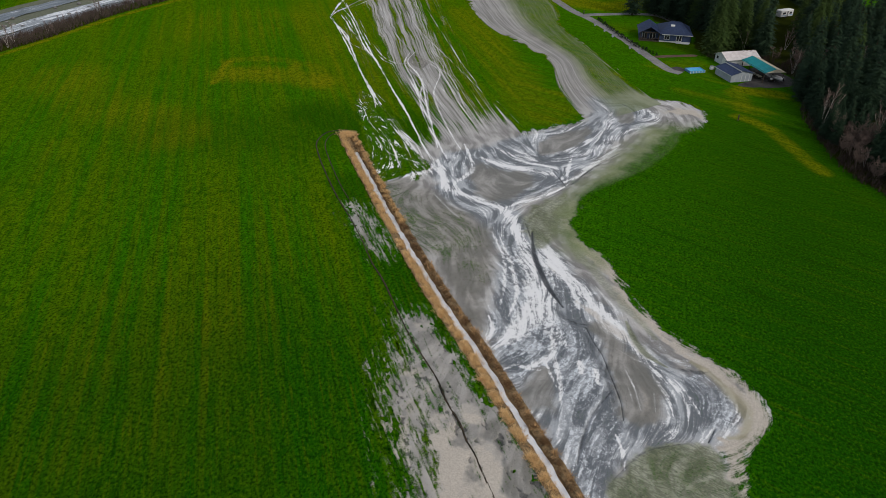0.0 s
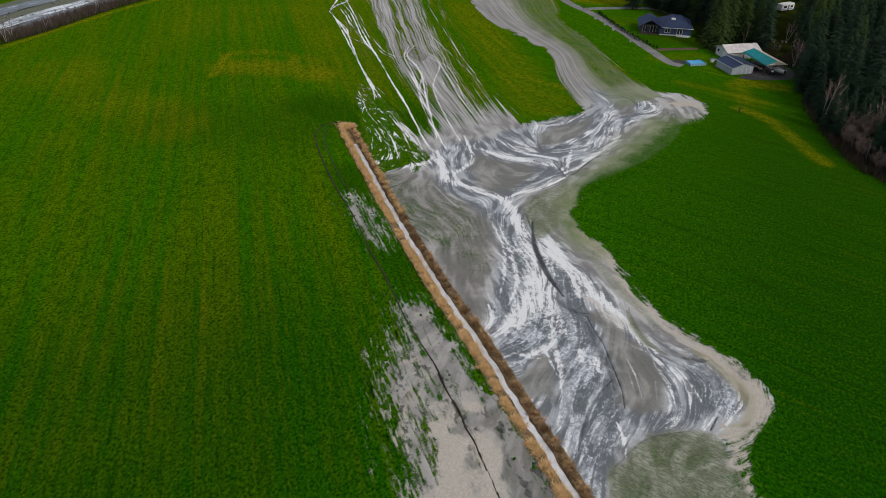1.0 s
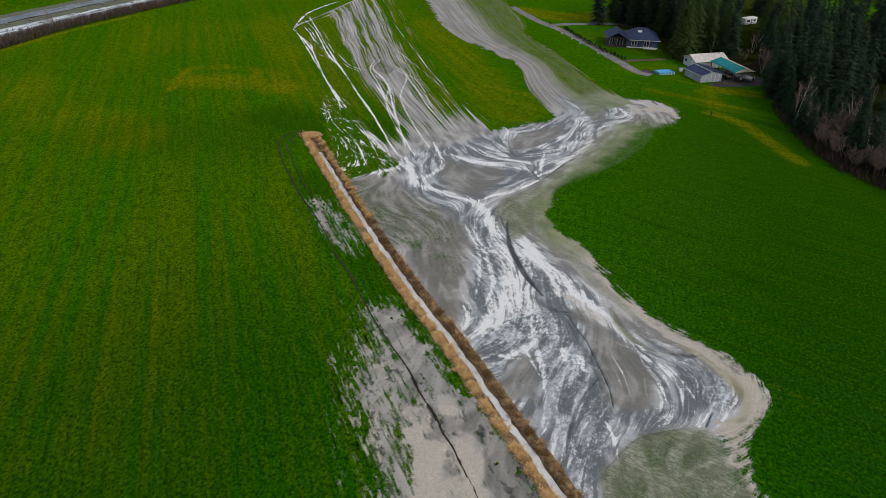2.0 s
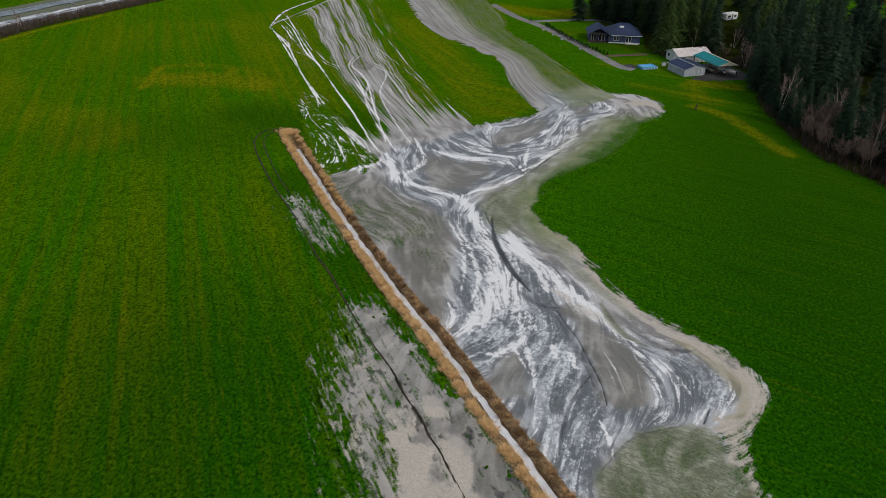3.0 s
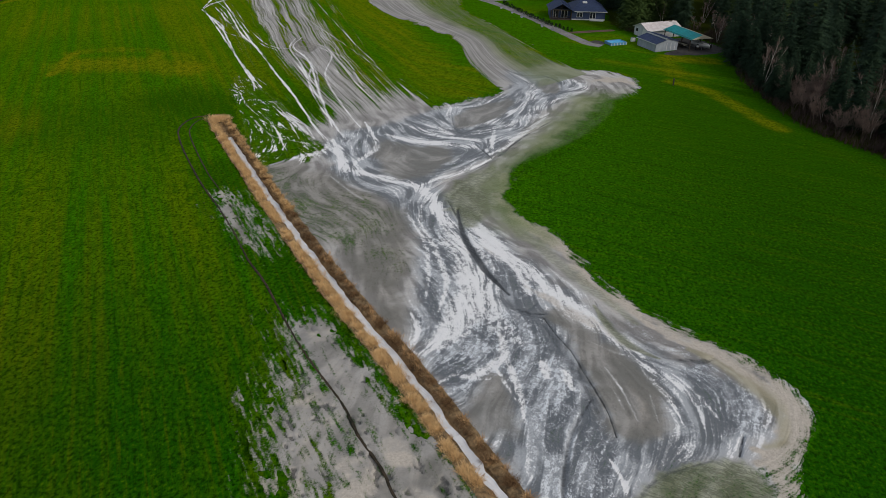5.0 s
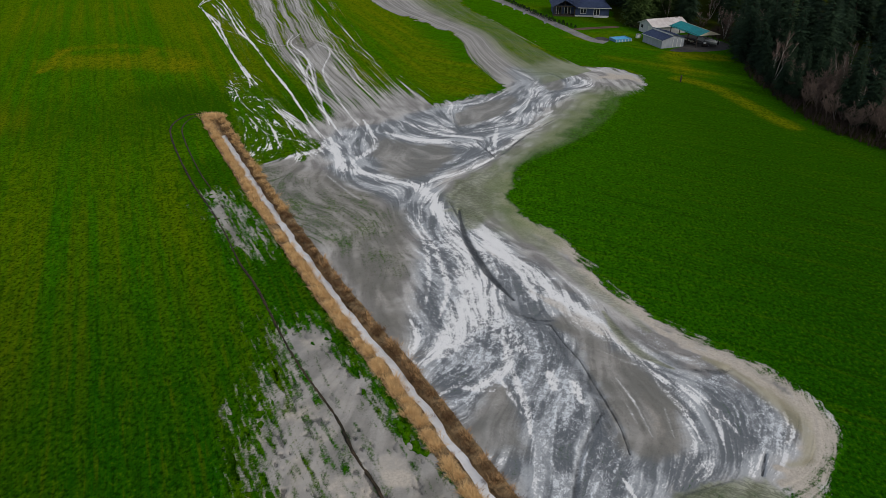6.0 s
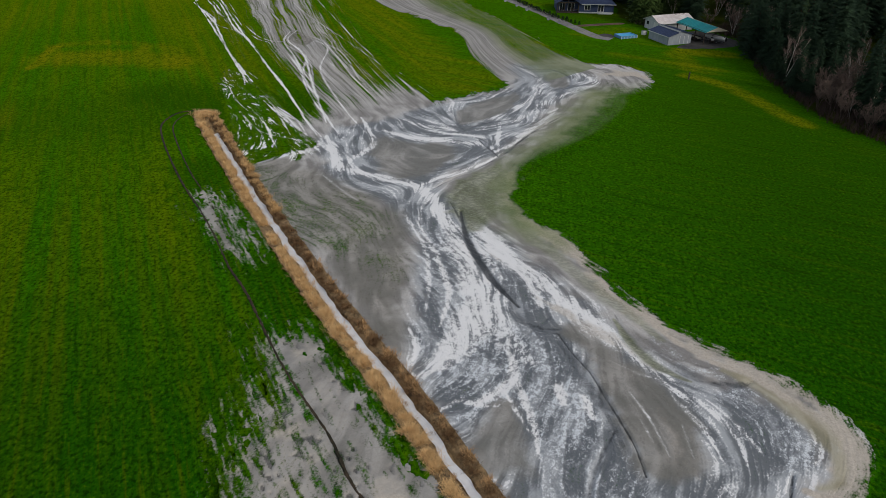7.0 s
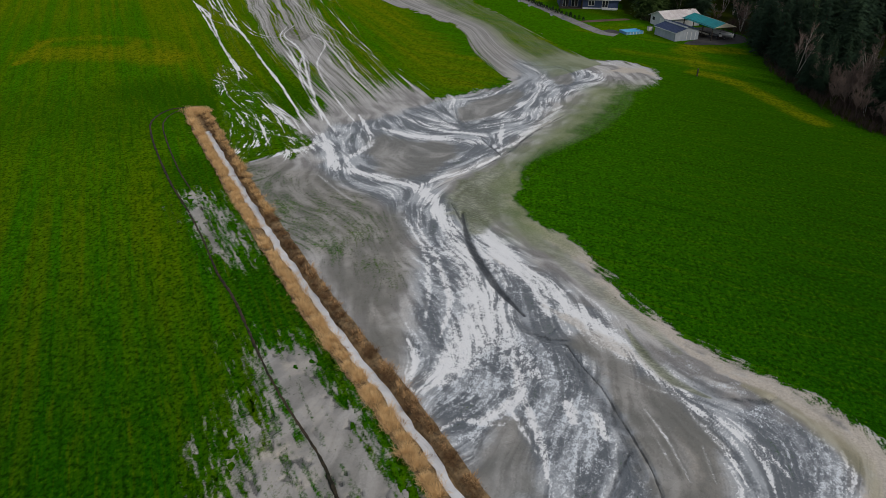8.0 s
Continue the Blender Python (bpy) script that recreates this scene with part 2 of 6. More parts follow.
def plain(name, a, b, scale=2.0, roughness=0.8, metal=0.0, bump=0.0, stretch=(1, 1, 1)):
    """Two tones mixed by grain and by broad stains."""
    m = Mat(name, roughness)
    w = m.place(stretch)
    n = m.math("ADD", m.math("MULTIPLY", m.noise(w, scale, 5, 0.65), 0.6), m.math("MULTIPLY", m.noise(w, scale * 0.13, 3), 0.4))
    m.b.inputs["Metallic"].default_value = metal
    if bump:
        m.bump(n, 0.6, bump)
    return m.done(m.mix(m.ramp(n, 0.35, 0.65), a, b))


def leafy(name, a, b, roughness=0.85):
    """Foliage or blades: each island its own tone, each tree a little off."""
    m = Mat(name, roughness)
    r = m.n("ShaderNodeNewGeometry").outputs["Random Per Island"]
    o = m.n("ShaderNodeObjectInfo").outputs["Random"]
    m.b.inputs["Specular IOR Level"].default_value = 0.1
    return m.done(m.mix(m.math("ADD", m.math("MULTIPLY", r, 0.7), m.math("MULTIPLY", o, 0.3)), a, b))


GRASS, SILT = make_grass(), make_silt()
REED_PALE = leafy("straw_reed", (0.86, 0.60, 0.30), (0.44, 0.25, 0.09))
# brown stems, further darkened in colour for the shade of the inner bank
REED_BROWN_SHADED = leafy("brown_reed", (0.36, 0.21, 0.10), (0.055, 0.032, 0.018))
REED_TAN = leafy("tawny_reed", (0.70, 0.45, 0.22), (0.24, 0.13, 0.06))
BANK = plain("bank_thatch", (0.09, 0.06, 0.032), (0.34, 0.225, 0.11), 2.5, 0.9, bump=0.1)
FURROW = plain("furrow_soil", (0.010, 0.012, 0.006), (0.065, 0.046, 0.028), 1.6, 0.9, bump=0.05)
MILK = plain("milky_water", (0.62, 0.62, 0.63), (0.80, 0.80, 0.81), 0.7, 0.3)
NEEDLE = leafy("fir_needles", (0.012, 0.029, 0.017), (0.036, 0.066, 0.034))
CEDAR = leafy("cedar_needles", (0.032, 0.062, 0.016), (0.066, 0.108, 0.026))
ALDER = plain("alder_bark", (0.075, 0.055, 0.045), (0.17, 0.135, 0.11), 3, 0.95)
BARK = plain("fir_bark", (0.030, 0.020, 0.014), (0.085, 0.060, 0.042), 3, 0.95)
BIRCH = plain("birch_bark", (0.82, 0.79, 0.73), (0.42, 0.36, 0.31), 1.6, 0.8)
TWIG = leafy("bare_twigs", (0.10, 0.068, 0.056), (0.27, 0.20, 0.17))
BRUSH = leafy("bare_brush", (0.020, 0.015, 0.012), (0.090, 0.064, 0.052))


# ---- mesh helpers ----
def mesh_of(name, verts, faces, material):
    me = bpy.data.meshes.new(name)
    me.from_pydata([tuple(v) for v in verts], [], [tuple(f) for f in faces])
    me.materials.append(material)
    me.update()
    return me


def thing(name, place=(0, 0, 0), turn=0.0):
    """The empty at the base of a thing of several parts."""
    ob = new(name)
    ob.location, ob.rotation_euler = place, (0, 0, radians(turn))
    return ob


def part(name, bm, material, parent=None, label=""):
    me = bpy.data.meshes.new(name)
    bm.to_mesh(me)
    bm.free()
    me.materials.append(material)
    ob = new(name, me)
    ob.parent = parent
    return tagged(ob, label)


def box(bm, x0, y0, z0, x1, y1, z1, bevel=0.0):
    made = bmesh.ops.create_cube(bm, size=1.0)["verts"]
    for v in made:
        v.co = Vector((x0 + (v.co.x + 0.5) * (x1 - x0), y0 + (v.co.y + 0.5) * (y1 - y0), z0 + (v.co.z + 0.5) * (z1 - z0)))
    if bevel:
        edges = list({e for v in made for e in v.link_edges})
        bmesh.ops.bevel(bm, geom=edges, offset=bevel, segments=1, affect="EDGES")
    return bm


def boxed(*sizes, bevel=0.0):
    return box(bmesh.new(), *sizes, bevel=bevel)


def slab(bm, corners, thick):
    """A plate with the given corners as its top face, thick metres deep along its normal."""
    c = [Vector(p) for p in corners]
    n = (c[1] - c[0]).cross(c[2] - c[0]).normalized() * thick
    top, low = [bm.verts.new(p) for p in c], [bm.verts.new(p - n) for p in c]
    bm.faces.new(top)
    bm.faces.new(low[::-1])
    for k in range(len(c)):
        bm.faces.new((top[k - 1], low[k - 1], low[k], top[k]))
    return bm


def tube(bm, points, radii, sides=6):
    """A tapered tube through points."""
    rings = []
    for k, p in enumerate(points):
        along = (points[min(k + 1, len(points) - 1)] - points[max(k - 1, 0)]).normalized()
        side = along.orthogonal().normalized()
        other = along.cross(side)
        rings.append([bm.verts.new(p + radii[k] * (math.cos(a) * side + math.sin(a) * other)) for a in (2 * math.pi * s / sides for s in range(sides))])
    for one, two in zip(rings, rings[1:]):
        for s in range(sides):
            bm.faces.new((one[s - 1], one[s], two[s], two[s - 1]))
    bm.faces.new(rings[-1])
    bm.faces.new(rings[0][::-1])
    return bm


def spline(points, step=1.5, closed=False):
    """A smooth line through points, resampled."""
    p = np.array(points, float)
    p = np.vstack([p[-1], p, p[0], p[1]]) if closed else np.vstack([2 * p[0] - p[1], p, 2 * p[-1] - p[-2]])
    out = []
    for k in range(1, len(p) - 2):
        a, b, c, d = p[k - 1 : k + 3]
        n = max(2, int(np.hypot(*(c - b)) / step))
        t = np.linspace(0, 1, n, endpoint=False)[:, None]
        out.append(0.5 * (2 * b + (c - a) * t + (2 * a - 5 * b + 4 * c - d) * t**2 + (3 * b - a - 3 * c + d) * t**3))
    if not closed:
        out.append(p[-2:-1])
    return np.vstack(out)


def away(x, y, line, closed=False):
    """Distance from points to a line, the line's direction there and the side (plus: to its left)."""
    best, ang, side = np.full(x.shape, 1e9), np.zeros(x.shape), np.zeros(x.shape)
    ends = np.roll(line, -1, 0) if closed else line[1:]
    for (ax, ay), (bx, by) in zip(line, ends):
        dx, dy = bx - ax, by - ay
        f = np.clip(((x - ax) * dx + (y - ay) * dy) / (dx * dx + dy * dy + 1e-9), 0, 1)
        d = np.hypot(x - ax - f * dx, y - ay - f * dy)
        near = d < best
        best = np.where(near, d, best)
        ang = np.where(near, math.atan2(dy, dx), ang)
        side = np.where(near, dx * (y - ay) - dy * (x - ax), side)
    return best, ang, side


def inside(x, y, line):
    hit = np.zeros(x.shape, bool)
    for (ax, ay), (bx, by) in zip(line, np.roll(line, -1, 0)):
        if ay != by:
            hit ^= ((ay > y) != (by > y)) & (x < (bx - ax) * (y - ay) / (by - ay) + ax)
    return hit


def lattice_noise(shape, cell, seed):
    """Smooth value noise on a raster, cell samples to a knot."""
    r = np.random.RandomState(seed).rand(int(shape[0] / cell) + 3, int(shape[1] / cell) + 3)
    u, v = np.arange(shape[0]) / cell, np.arange(shape[1]) / cell
    i, j = u.astype(int), v.astype(int)
    a, b = (u - i)[:, None], (v - j)[None, :]
    a, b = a * a * (3 - 2 * a), b * b * (3 - 2 * b)
    i, j = i[:, None], j[None, :]
    return (r[i, j] * (1 - a) + r[i + 1, j] * a) * (1 - b) + (r[i, j + 1] * (1 - a) + r[i + 1, j + 1] * a) * b


def smooth(v, low, high):
    t = np.clip((v - low) / (high - low), 0, 1)
    return t * t * (3 - 2 * t)


# ---- plan of the field, metres ----
DITCH = spline([(-22.4, 150.6), (-16.2, 133), (-8.5, 111.3), (0.4, 88.3), (5.8, 75.8), (11.0, 62.2), (14.8, 52.4), (24, 26), (40, -20), (60, -80)], 1.0)
FURROW_LINE = spline([(-22.5, 153.2), (-24.6, 152.7), (-27.1, 151.5), (-28.5, 147), (-27.8, 142.1), (-24.9, 132.9), (-20.9, 122), (-16.8, 112.5), (-13.9, 105), (-11.7, 98.7), (-9.2, 93.1), (-5.5, 82.7), (-3, 76.8), (-0.5, 71.5), (1.1, 66.7), (2.7, 63.2), (3.4, 60.6), (4.5, 58.1), (5.4, 55.1), (8.5, 46), (14, 30)], 0.5)
TRACK_LINE = spline([(-23.2, 152.0), (-25.7, 150.7), (-26.6, 145.6), (-24.8, 138.4), (-20.8, 126.6), (-18.1, 120), (-15.5, 113.5)], 0.5)
FIELD_EDGE = spline([(-190, 60), (-152, 150), (-128.4, 201.6), (-120.5, 219.2), (-112.6, 243), (-99.9, 267.5), (-80, 300), (-40, 350), (30, 420)], 4)
WASH = [(17.8, 43.5), (14.3, 52.5), (10.5, 59.9), (5.5, 73.7), (0.8, 83.4), (-7.1, 103.3), (-13, 118.9), (-12.7, 122.6), (-11.3, 128.6), (-6.1, 130.1), (-3.7, 134.5), (-6.3, 141), (-12.2, 155.6), (-20.8, 180.2), (-29.3, 201.9), (-39.5, 236), (-43.7, 255.6), (-43.3, 284.1), (-36.8, 312.7), (59.4, 324), (43.1, 273.9), (38, 246.6), (44.8, 219.9), (52.3, 190), (54.8, 178.2), (62.3, 175.9), (64.2, 167.7), (60.6, 160), (55.2, 155), (50.3, 146.1), (43.1, 136.6), (33.8, 128.4), (28.1, 123.4), (25.1, 117.6), (24.1, 112), (24.8, 106.6), (27.1, 102.7), (29.6, 96.7), (29.4, 91.7), (31.1, 86.4), (34.7, 80.6), (39.4, 75), (41.8, 69.6), (42.4, 65.6), (39.9, 62.2), (37.2, 59.9), (35.9, 56.1), (35.6, 51), (36.5, 43.5)]
TONGUE = [(-4.8, 305.9), (1.1, 253.9), (9.3, 199.9), (16.1, 168.1), (19.5, 155.4), (26, 157.8), (32.7, 162.4), (31.4, 171.1), (27.4, 195.5), (30.2, 210.9), (25.6, 219.5), (19.4, 232.2), (11.7, 246.2), (4.4, 306.9)]
STRIP = [(-8.2, 87), (-4.2, 86.6), (-0.9, 83.2), (2.2, 75.9), (5.0, 69.8), (8.6, 64.4), (11.5, 57), (14.5, 49), (16.5, 43), (-2, 43), (-5.0, 51), (-6.6, 56.4), (-8.2, 62.5), (-9.2, 68.3), (-8.9, 73.5), (-7.2, 79.5)]
BARE = [(-5.6, 85.4), (-1.4, 83), (1.9, 75.7), (4.4, 69.6), (7.6, 65), (10.8, 57.5), (13.6, 50), (16.4, 43), (2, 43), (1.2, 55), (0.2, 60), (0.0, 65), (-1.2, 70.3), (-3.4, 76.4)]
PATCH = [(-18.5, 118.2), (-14.4, 117.1), (-11.4, 109.6), (-8.9, 101.4), (-10.8, 99.2), (-14.2, 105.7)]
FAN_A = [(-40.2, 254.8), (-30.7, 217.5), (-21.6, 184), (-12.1, 157.1), (-5.1, 138.5)]
FAN_B = [(-10.3, 340.2), (1.5, 241.2), (8.6, 192.8), (14.2, 167.1), (18.3, 149.8)]
FAN_C = [(-1.5, 329.2), (11, 251.3), (22.6, 222.5), (29.9, 206), (30, 184.3), (33.9, 160.3)]
FAN_D = [(37.7, 331.6), (41.3, 276.5), (41.9, 240.6), (47.4, 208.7), (51.6, 185.4), (54.9, 174.9)]

# ---- rasters of the wash: what the flood left, and the way it ran ----
STEP = 0.125
X0, X1, Y0, Y1 = -50.0, 72.0, 40.0, 326.0
gx, gy = np.arange(X0, X1, STEP), np.arange(Y0, Y1, STEP)
SHAPE = (len(gy), len(gx))
layer = {k: np.zeros(SHAPE) for k in ("white", "dark", "tan", "wet", "foam", "mud", "olive", "thin", "film", "spray", "pale", "slick", "silty")}
flow_c, flow_s = np.full(SHAPE, 0.02 * math.cos(2 * radians(110))), np.full(SHAPE, 0.02 * math.sin(2 * radians(110)))


def window(pts, reach):
    lo, hi = pts.min(0) - reach, pts.max(0) + reach
    i0, i1 = np.searchsorted(gy, (lo[1], hi[1]))
    j0, j1 = np.searchsorted(gx, (lo[0], hi[0]))
    box_ = np.s_[i0:i1, j0:j1]
    y, x = np.meshgrid(gy[i0:i1], gx[j0:j1], indexing="ij")
    return box_, x, y


WOBBLE = lattice_noise(SHAPE, 18, 5) + 0.5 * lattice_noise(SHAPE, 7, 6) + 0.25 * lattice_noise(SHAPE, 3, 7) - 0.875


def stroke(kind, width, amount, *points):
    """A stream, channel, margin or painted bank shade of the wash along a smooth line; it also steers the flow."""
    pts = spline(points, 1.5)
    box_, x, y = window(pts, 3.2 * width + 1)
    if x.size:
        d, _, _ = away(x, y, pts)
        first, last = np.hypot(x - pts[0, 0], y - pts[0, 1]), np.hypot(x - pts[-1, 0], y - pts[-1, 1])
        run = 2 + 0.2 * np.hypot(*(pts[-1] - pts[0]))
        w = width * (1 + 0.9 * WOBBLE[box_]) * (0.3 + 0.7 * np.clip(np.minimum(first, last) / run, 0, 1))
        layer[kind][box_] = np.maximum(layer[kind][box_], amount * (1 - smooth(d, 0.2 * w, (1.15 if width > 0.8 else 0.9) * w + 0.10)))
    if kind != "tan":
        coarse = np.s_[::8, ::8]
        box_, x, y = window(pts, 16)
        if x.size:
            d, a, _ = away(x[coarse], y[coarse], pts)
            d, c, s = (np.kron(v, np.ones((8, 8)))[: x.shape[0], : x.shape[1]] for v in (d, np.cos(2 * a), np.sin(2 * a)))
            f = np.exp(-((d / 5.0) ** 2)) + 0.04 * np.exp(-((d / 12.0) ** 2))
            flow_c[box_] += f * c
            flow_s[box_] += f * s


def fuller(v, shape, n):
    """A coarse raster, every n-th sample, brought up to shape."""
    v = np.stack([np.interp(np.arange(shape[1]), np.arange(v.shape[1]) * n, row) for row in v])
    return np.stack([np.interp(np.arange(shape[0]), np.arange(v.shape[0]) * n, col) for col in v.T], 1)


def area(kind, soft, amount, *points):
    """A part of the wash with a soft uneven rim."""
    pts = spline(points, 2.0, closed=True)
    box_, x, y = window(pts, 2 * soft + 1)
    if x.size:
        xs, ys = x[::4, ::4], y[::4, ::4]
        d, _, _ = away(xs, ys, pts, closed=True)
        d = fuller(np.where(inside(xs, ys, pts), d, -d), x.shape, 4) + 1.6 * min(soft, 1.2) * WOBBLE[box_]
        layer[kind][box_] = np.maximum(layer[kind][box_], amount * smooth(d, -soft, soft))


def signed(points):
    """Distance inside an outline, on the raster."""
    pts = spline(points, 2.0, closed=True)
    y, x = np.meshgrid(gy[::8], gx[::8], indexing="ij")
    d, _, _ = away(x, y, pts, closed=True)
    return fuller(np.where(inside(x, y, pts), d, -d), SHAPE, 8)


stroke("white", 1.3, 1.0, (-1.6, 138.7), (-0, 129.5), (1.2, 125.2), (5.9, 121.7), (10.6, 118.4), (12.5, 114.9), (13.4, 108.3), (15, 101.6), (15.3, 95.8), (15.4, 89.6))
stroke("white", 2.6, 0.8, (13.4, 108.3), (15, 101.6), (15.3, 95.8), (15.2, 89.6), (12.5, 83.9), (8.1, 79.2))
stroke("white", 2.2, 0.5, (15.2, 89.6), (15.9, 84), (17.7, 78.9))
stroke("white", 0.8, 0.9, (4.2, 147.1), (5.9, 135), (2.4, 128.7), (1.3, 125.2))
stroke("white", 0.9, 0.6, (-2.4, 137.5), (-3.2, 133.4), (-7.7, 130.9), (-11.2, 128.4))
stroke("white", 1.3, 0.85, (7.5, 140.6), (12.2, 136.4), (19.1, 134.2), (23.5, 131.8), (24.4, 128.4))
stroke("white", 0.9, 0.85, (24.3, 127.9), (19.1, 122.9), (14.5, 120.6), (11.4, 118.2))
stroke("white", 0.7, 0.8, (8.2, 120.5), (10.1, 119.3), (11.7, 118.2))
stroke("white", 0.9, 0.7, (11.4, 145.5), (15.4, 139.7), (19.4, 137.4))
stroke("white", 1.0, 0.5, (17.2, 147.9), (19, 139.3), (23.9, 135.5))
stroke("white", 1.0, 0.6, (43.4, 171.9), (48.6, 173), (51.2, 164.3), (45.6, 159.1), (39.1, 153.4), (31.9, 144.9), (25.8, 140.8), (20, 138))
stroke("white", 1.0, 0.6, (37.3, 178.6), (40.5, 167.9), (38.2, 158.9), (33.7, 151.8), (26.3, 144.6), (19.2, 142.1))
stroke("white", 1.1, 0.6, (39.6, 149.3), (33, 140.1), (26.9, 131.8), (24.5, 128.4))
stroke("white", 0.7, 0.9, (27.3, 141.2), (25.8, 135.6), (24.6, 129.1))
stroke("white", 0.8, 0.6, (19.6, 153.4), (26.3, 154.5), (32.5, 161))
stroke("white", 1.8, 0.9, (17.2, 107.2), (19, 99.2), (21.5, 93.7), (24, 87.1), (27.1, 81.6))
stroke("white", 1.2, 0.8, (20.7, 94.4), (21, 90.6), (21, 87.7))
stroke("white", 0.4, 0.9, (21.8, 62.1), (22.1, 59.4), (21.8, 56.7))
stroke("white", 0.6, 0.7, (10, 107.8), (11.4, 98.9), (11.8, 91), (10.1, 85.2))
stroke("white", 0.5, 0.6, (8.6, 109.6), (10.2, 102.3), (10, 94), (9, 87.9))
stroke("white", 0.5, 0.7, (-1.8, 122.9), (1.5, 116.4), (2.8, 114.4))
stroke("white", 0.36, 1, (-41.2, 253.6), (-29.1, 211.5), (-21.1, 182.8), (-17.2, 169.2))
stroke("white", 0.3, 0.8, (-37.8, 257.7), (-31.3, 236.8), (-25.9, 215.7))
stroke("white", 0.42, 1, (-37.9, 269.8), (-24.8, 218.6), (-15.2, 184.1), (-9.2, 162.8), (-5.1, 146.6), (-2.4, 138.3))
stroke("white", 0.3, 0.8, (-34.3, 262), (-22, 216), (-15, 202), (-9.4, 203.5))
stroke("white", 0.36, 0.9, (-9.8, 213.1), (-11.5, 203.3), (-7.2, 189.2), (-4.6, 166.7), (-1.7, 144.7))
stroke("white", 0.3, 0.8, (-12.9, 199.2), (-7.8, 178.3), (-5.1, 161.3), (0.2, 139.6))
stroke("white", 0.3, 0.7, (-7.3, 206.3), (-2.2, 195.1), (-3.3, 176.5), (1.4, 151.6), (5.1, 138.5))
stroke("white", 0.3, 0.6, (-9.4, 203.5), (-3.6, 199.9), (1.3, 189.8), (4.5, 169.2))
stroke("white", 0.24, 0.6, (-10.6, 276.9), (-0.6, 226.7), (6.3, 193.9), (13.5, 171.8), (18, 157.6))
stroke("white", 0.24, 0.5, (-20.7, 284.7), (-10.1, 238.7), (1.3, 204.4), (10.1, 177.5), (14.9, 160.8))
stroke("white", 0.24, 0.5, (-27.4, 275.1), (-17, 231.5), (-9.7, 211.4))
stroke("white", 0.36, 0.9, (-20.5, 183.7), (-18.1, 174.7), (-16, 171.6))
stroke("white", 0.3, 0.6, (-13.5, 160.7), (-9.5, 151), (-5.4, 144.5))
stroke("white", 0.42, 0.9, (-40.6, 249.9), (-39, 259.2), (-34.6, 264.4), (-30.4, 273.1))
stroke("white", 0.21, 0.5, (44.1, 215.9), (48.8, 195.7), (53, 179.7))
stroke("white", 0.21, 0.4, (40.1, 236.7), (46.6, 210.7), (52.1, 189.1))
stroke("white", 0.55, 1, (-40.9, 250.0), (-31.7, 224.4), (-25.1, 198.1), (-19.4, 178.8), (-16.2, 169.4))
stroke("white", 0.45, 0.95, (-40.8, 269.2), (-32.9, 246.8), (-26.0, 218.8), (-19.5, 200.7), (-14.9, 182.9), (-10.4, 167.7), (-5.8, 148.6), (-3.1, 139.1))
stroke("white", 0.4, 0.9, (-39.6, 273.4), (-29.8, 240.1), (-22.9, 216.1), (-19.2, 205.6), (-15.5, 200.7))
stroke("white", 0.8, 0.95, (-40.8, 251.8), (-39.5, 272.6), (-35.0, 286.9), (-28.8, 299.2))
stroke("white", 0.4, 0.8, (-39.6, 246.5), (-32.3, 228.8), (-30.1, 220.1), (-24.7, 213.3))
stroke("white", 0.5, 0.8, (-40.5, 261.2), (-35.3, 246.7), (-31.3, 233.5), (-28.4, 227.4))
stroke("white", 0.35, 0.8, (-20.4, 182.8), (-18.0, 176.9), (-15.5, 171.3))
stroke("white", 0.35, 0.8, (-21.2, 184.9), (-18.7, 175.0), (-17.5, 167.6))
stroke("white", 0.35, 0.75, (-11.4, 212.3), (-12.3, 202.0), (-9.0, 187.2), (-6.0, 169.5), (-2.8, 153.0), (0.3, 139.1))
stroke("white", 0.35, 0.7, (-10.7, 211.0), (-4.3, 203.4), (-0.9, 191.7), (3.3, 171.5), (7.3, 156.2))
stroke("white", 0.3, 0.7, (-8.7, 196.1), (-6.5, 187.2), (-6.8, 177.0), (-4.8, 167.8))
stroke("dark", 0.8, 0.5, (-10.5, 208.4), (-6.3, 203.4), (-7.5, 198.5), (-11.0, 203.3))
stroke("white", 0.4, 0.7, (-13.1, 157.6), (-9.4, 148.6), (-6.6, 143.0), (-4.6, 139.1))
stroke("dark", 0.35, 0.7, (14.9, 112.9), (15.4, 108.4), (15.8, 102.2), (16.4, 95), (17.8, 89.7))
stroke("olive", 1.5, 0.6, (21.9, 111.3), (22.6, 104.7), (24.9, 97.8), (27, 91.6), (29.2, 85.7), (31.1, 80.7))
stroke("dark", 0.4, 0.65, (22.9, 70), (19.6, 65.6), (17.5, 61), (16.4, 57.3))
stroke("dark", 0.3, 0.9, (34.4, 63.4), (33.6, 62.3), (32.9, 61.2))
stroke("dark", 0.4, 0.8, (22.6, 134.7), (24.4, 127.4))
stroke("dark", 0.4, 0.6, (20.6, 150.3), (20.2, 142.2), (21, 139.4), (24.1, 142.2), (31.2, 144.3))
stroke("dark", 0.5, 0.6, (12.6, 116.4), (16.1, 120), (24, 127.2), (31.2, 136.7), (38.7, 144.8))
stroke("dark", 0.5, 0.6, (36.8, 180.2), (40.2, 174.4), (44.5, 174.3), (46.9, 168.4), (45.2, 162.5), (41, 159.4))
stroke("dark", 0.4, 0.5, (31.9, 187.6), (36.7, 179.4))
stroke("dark", 0.9, 0.5, (23, 243.1), (28.5, 231.8), (33.5, 220.1))
stroke("dark", 0.5, 0.5, (18.2, 82.8), (21.2, 85.6))
stroke("dark", 1.2, 0.35, (27.7, 60.9), (24, 59.5), (21.1, 56.8), (19.3, 54.2))
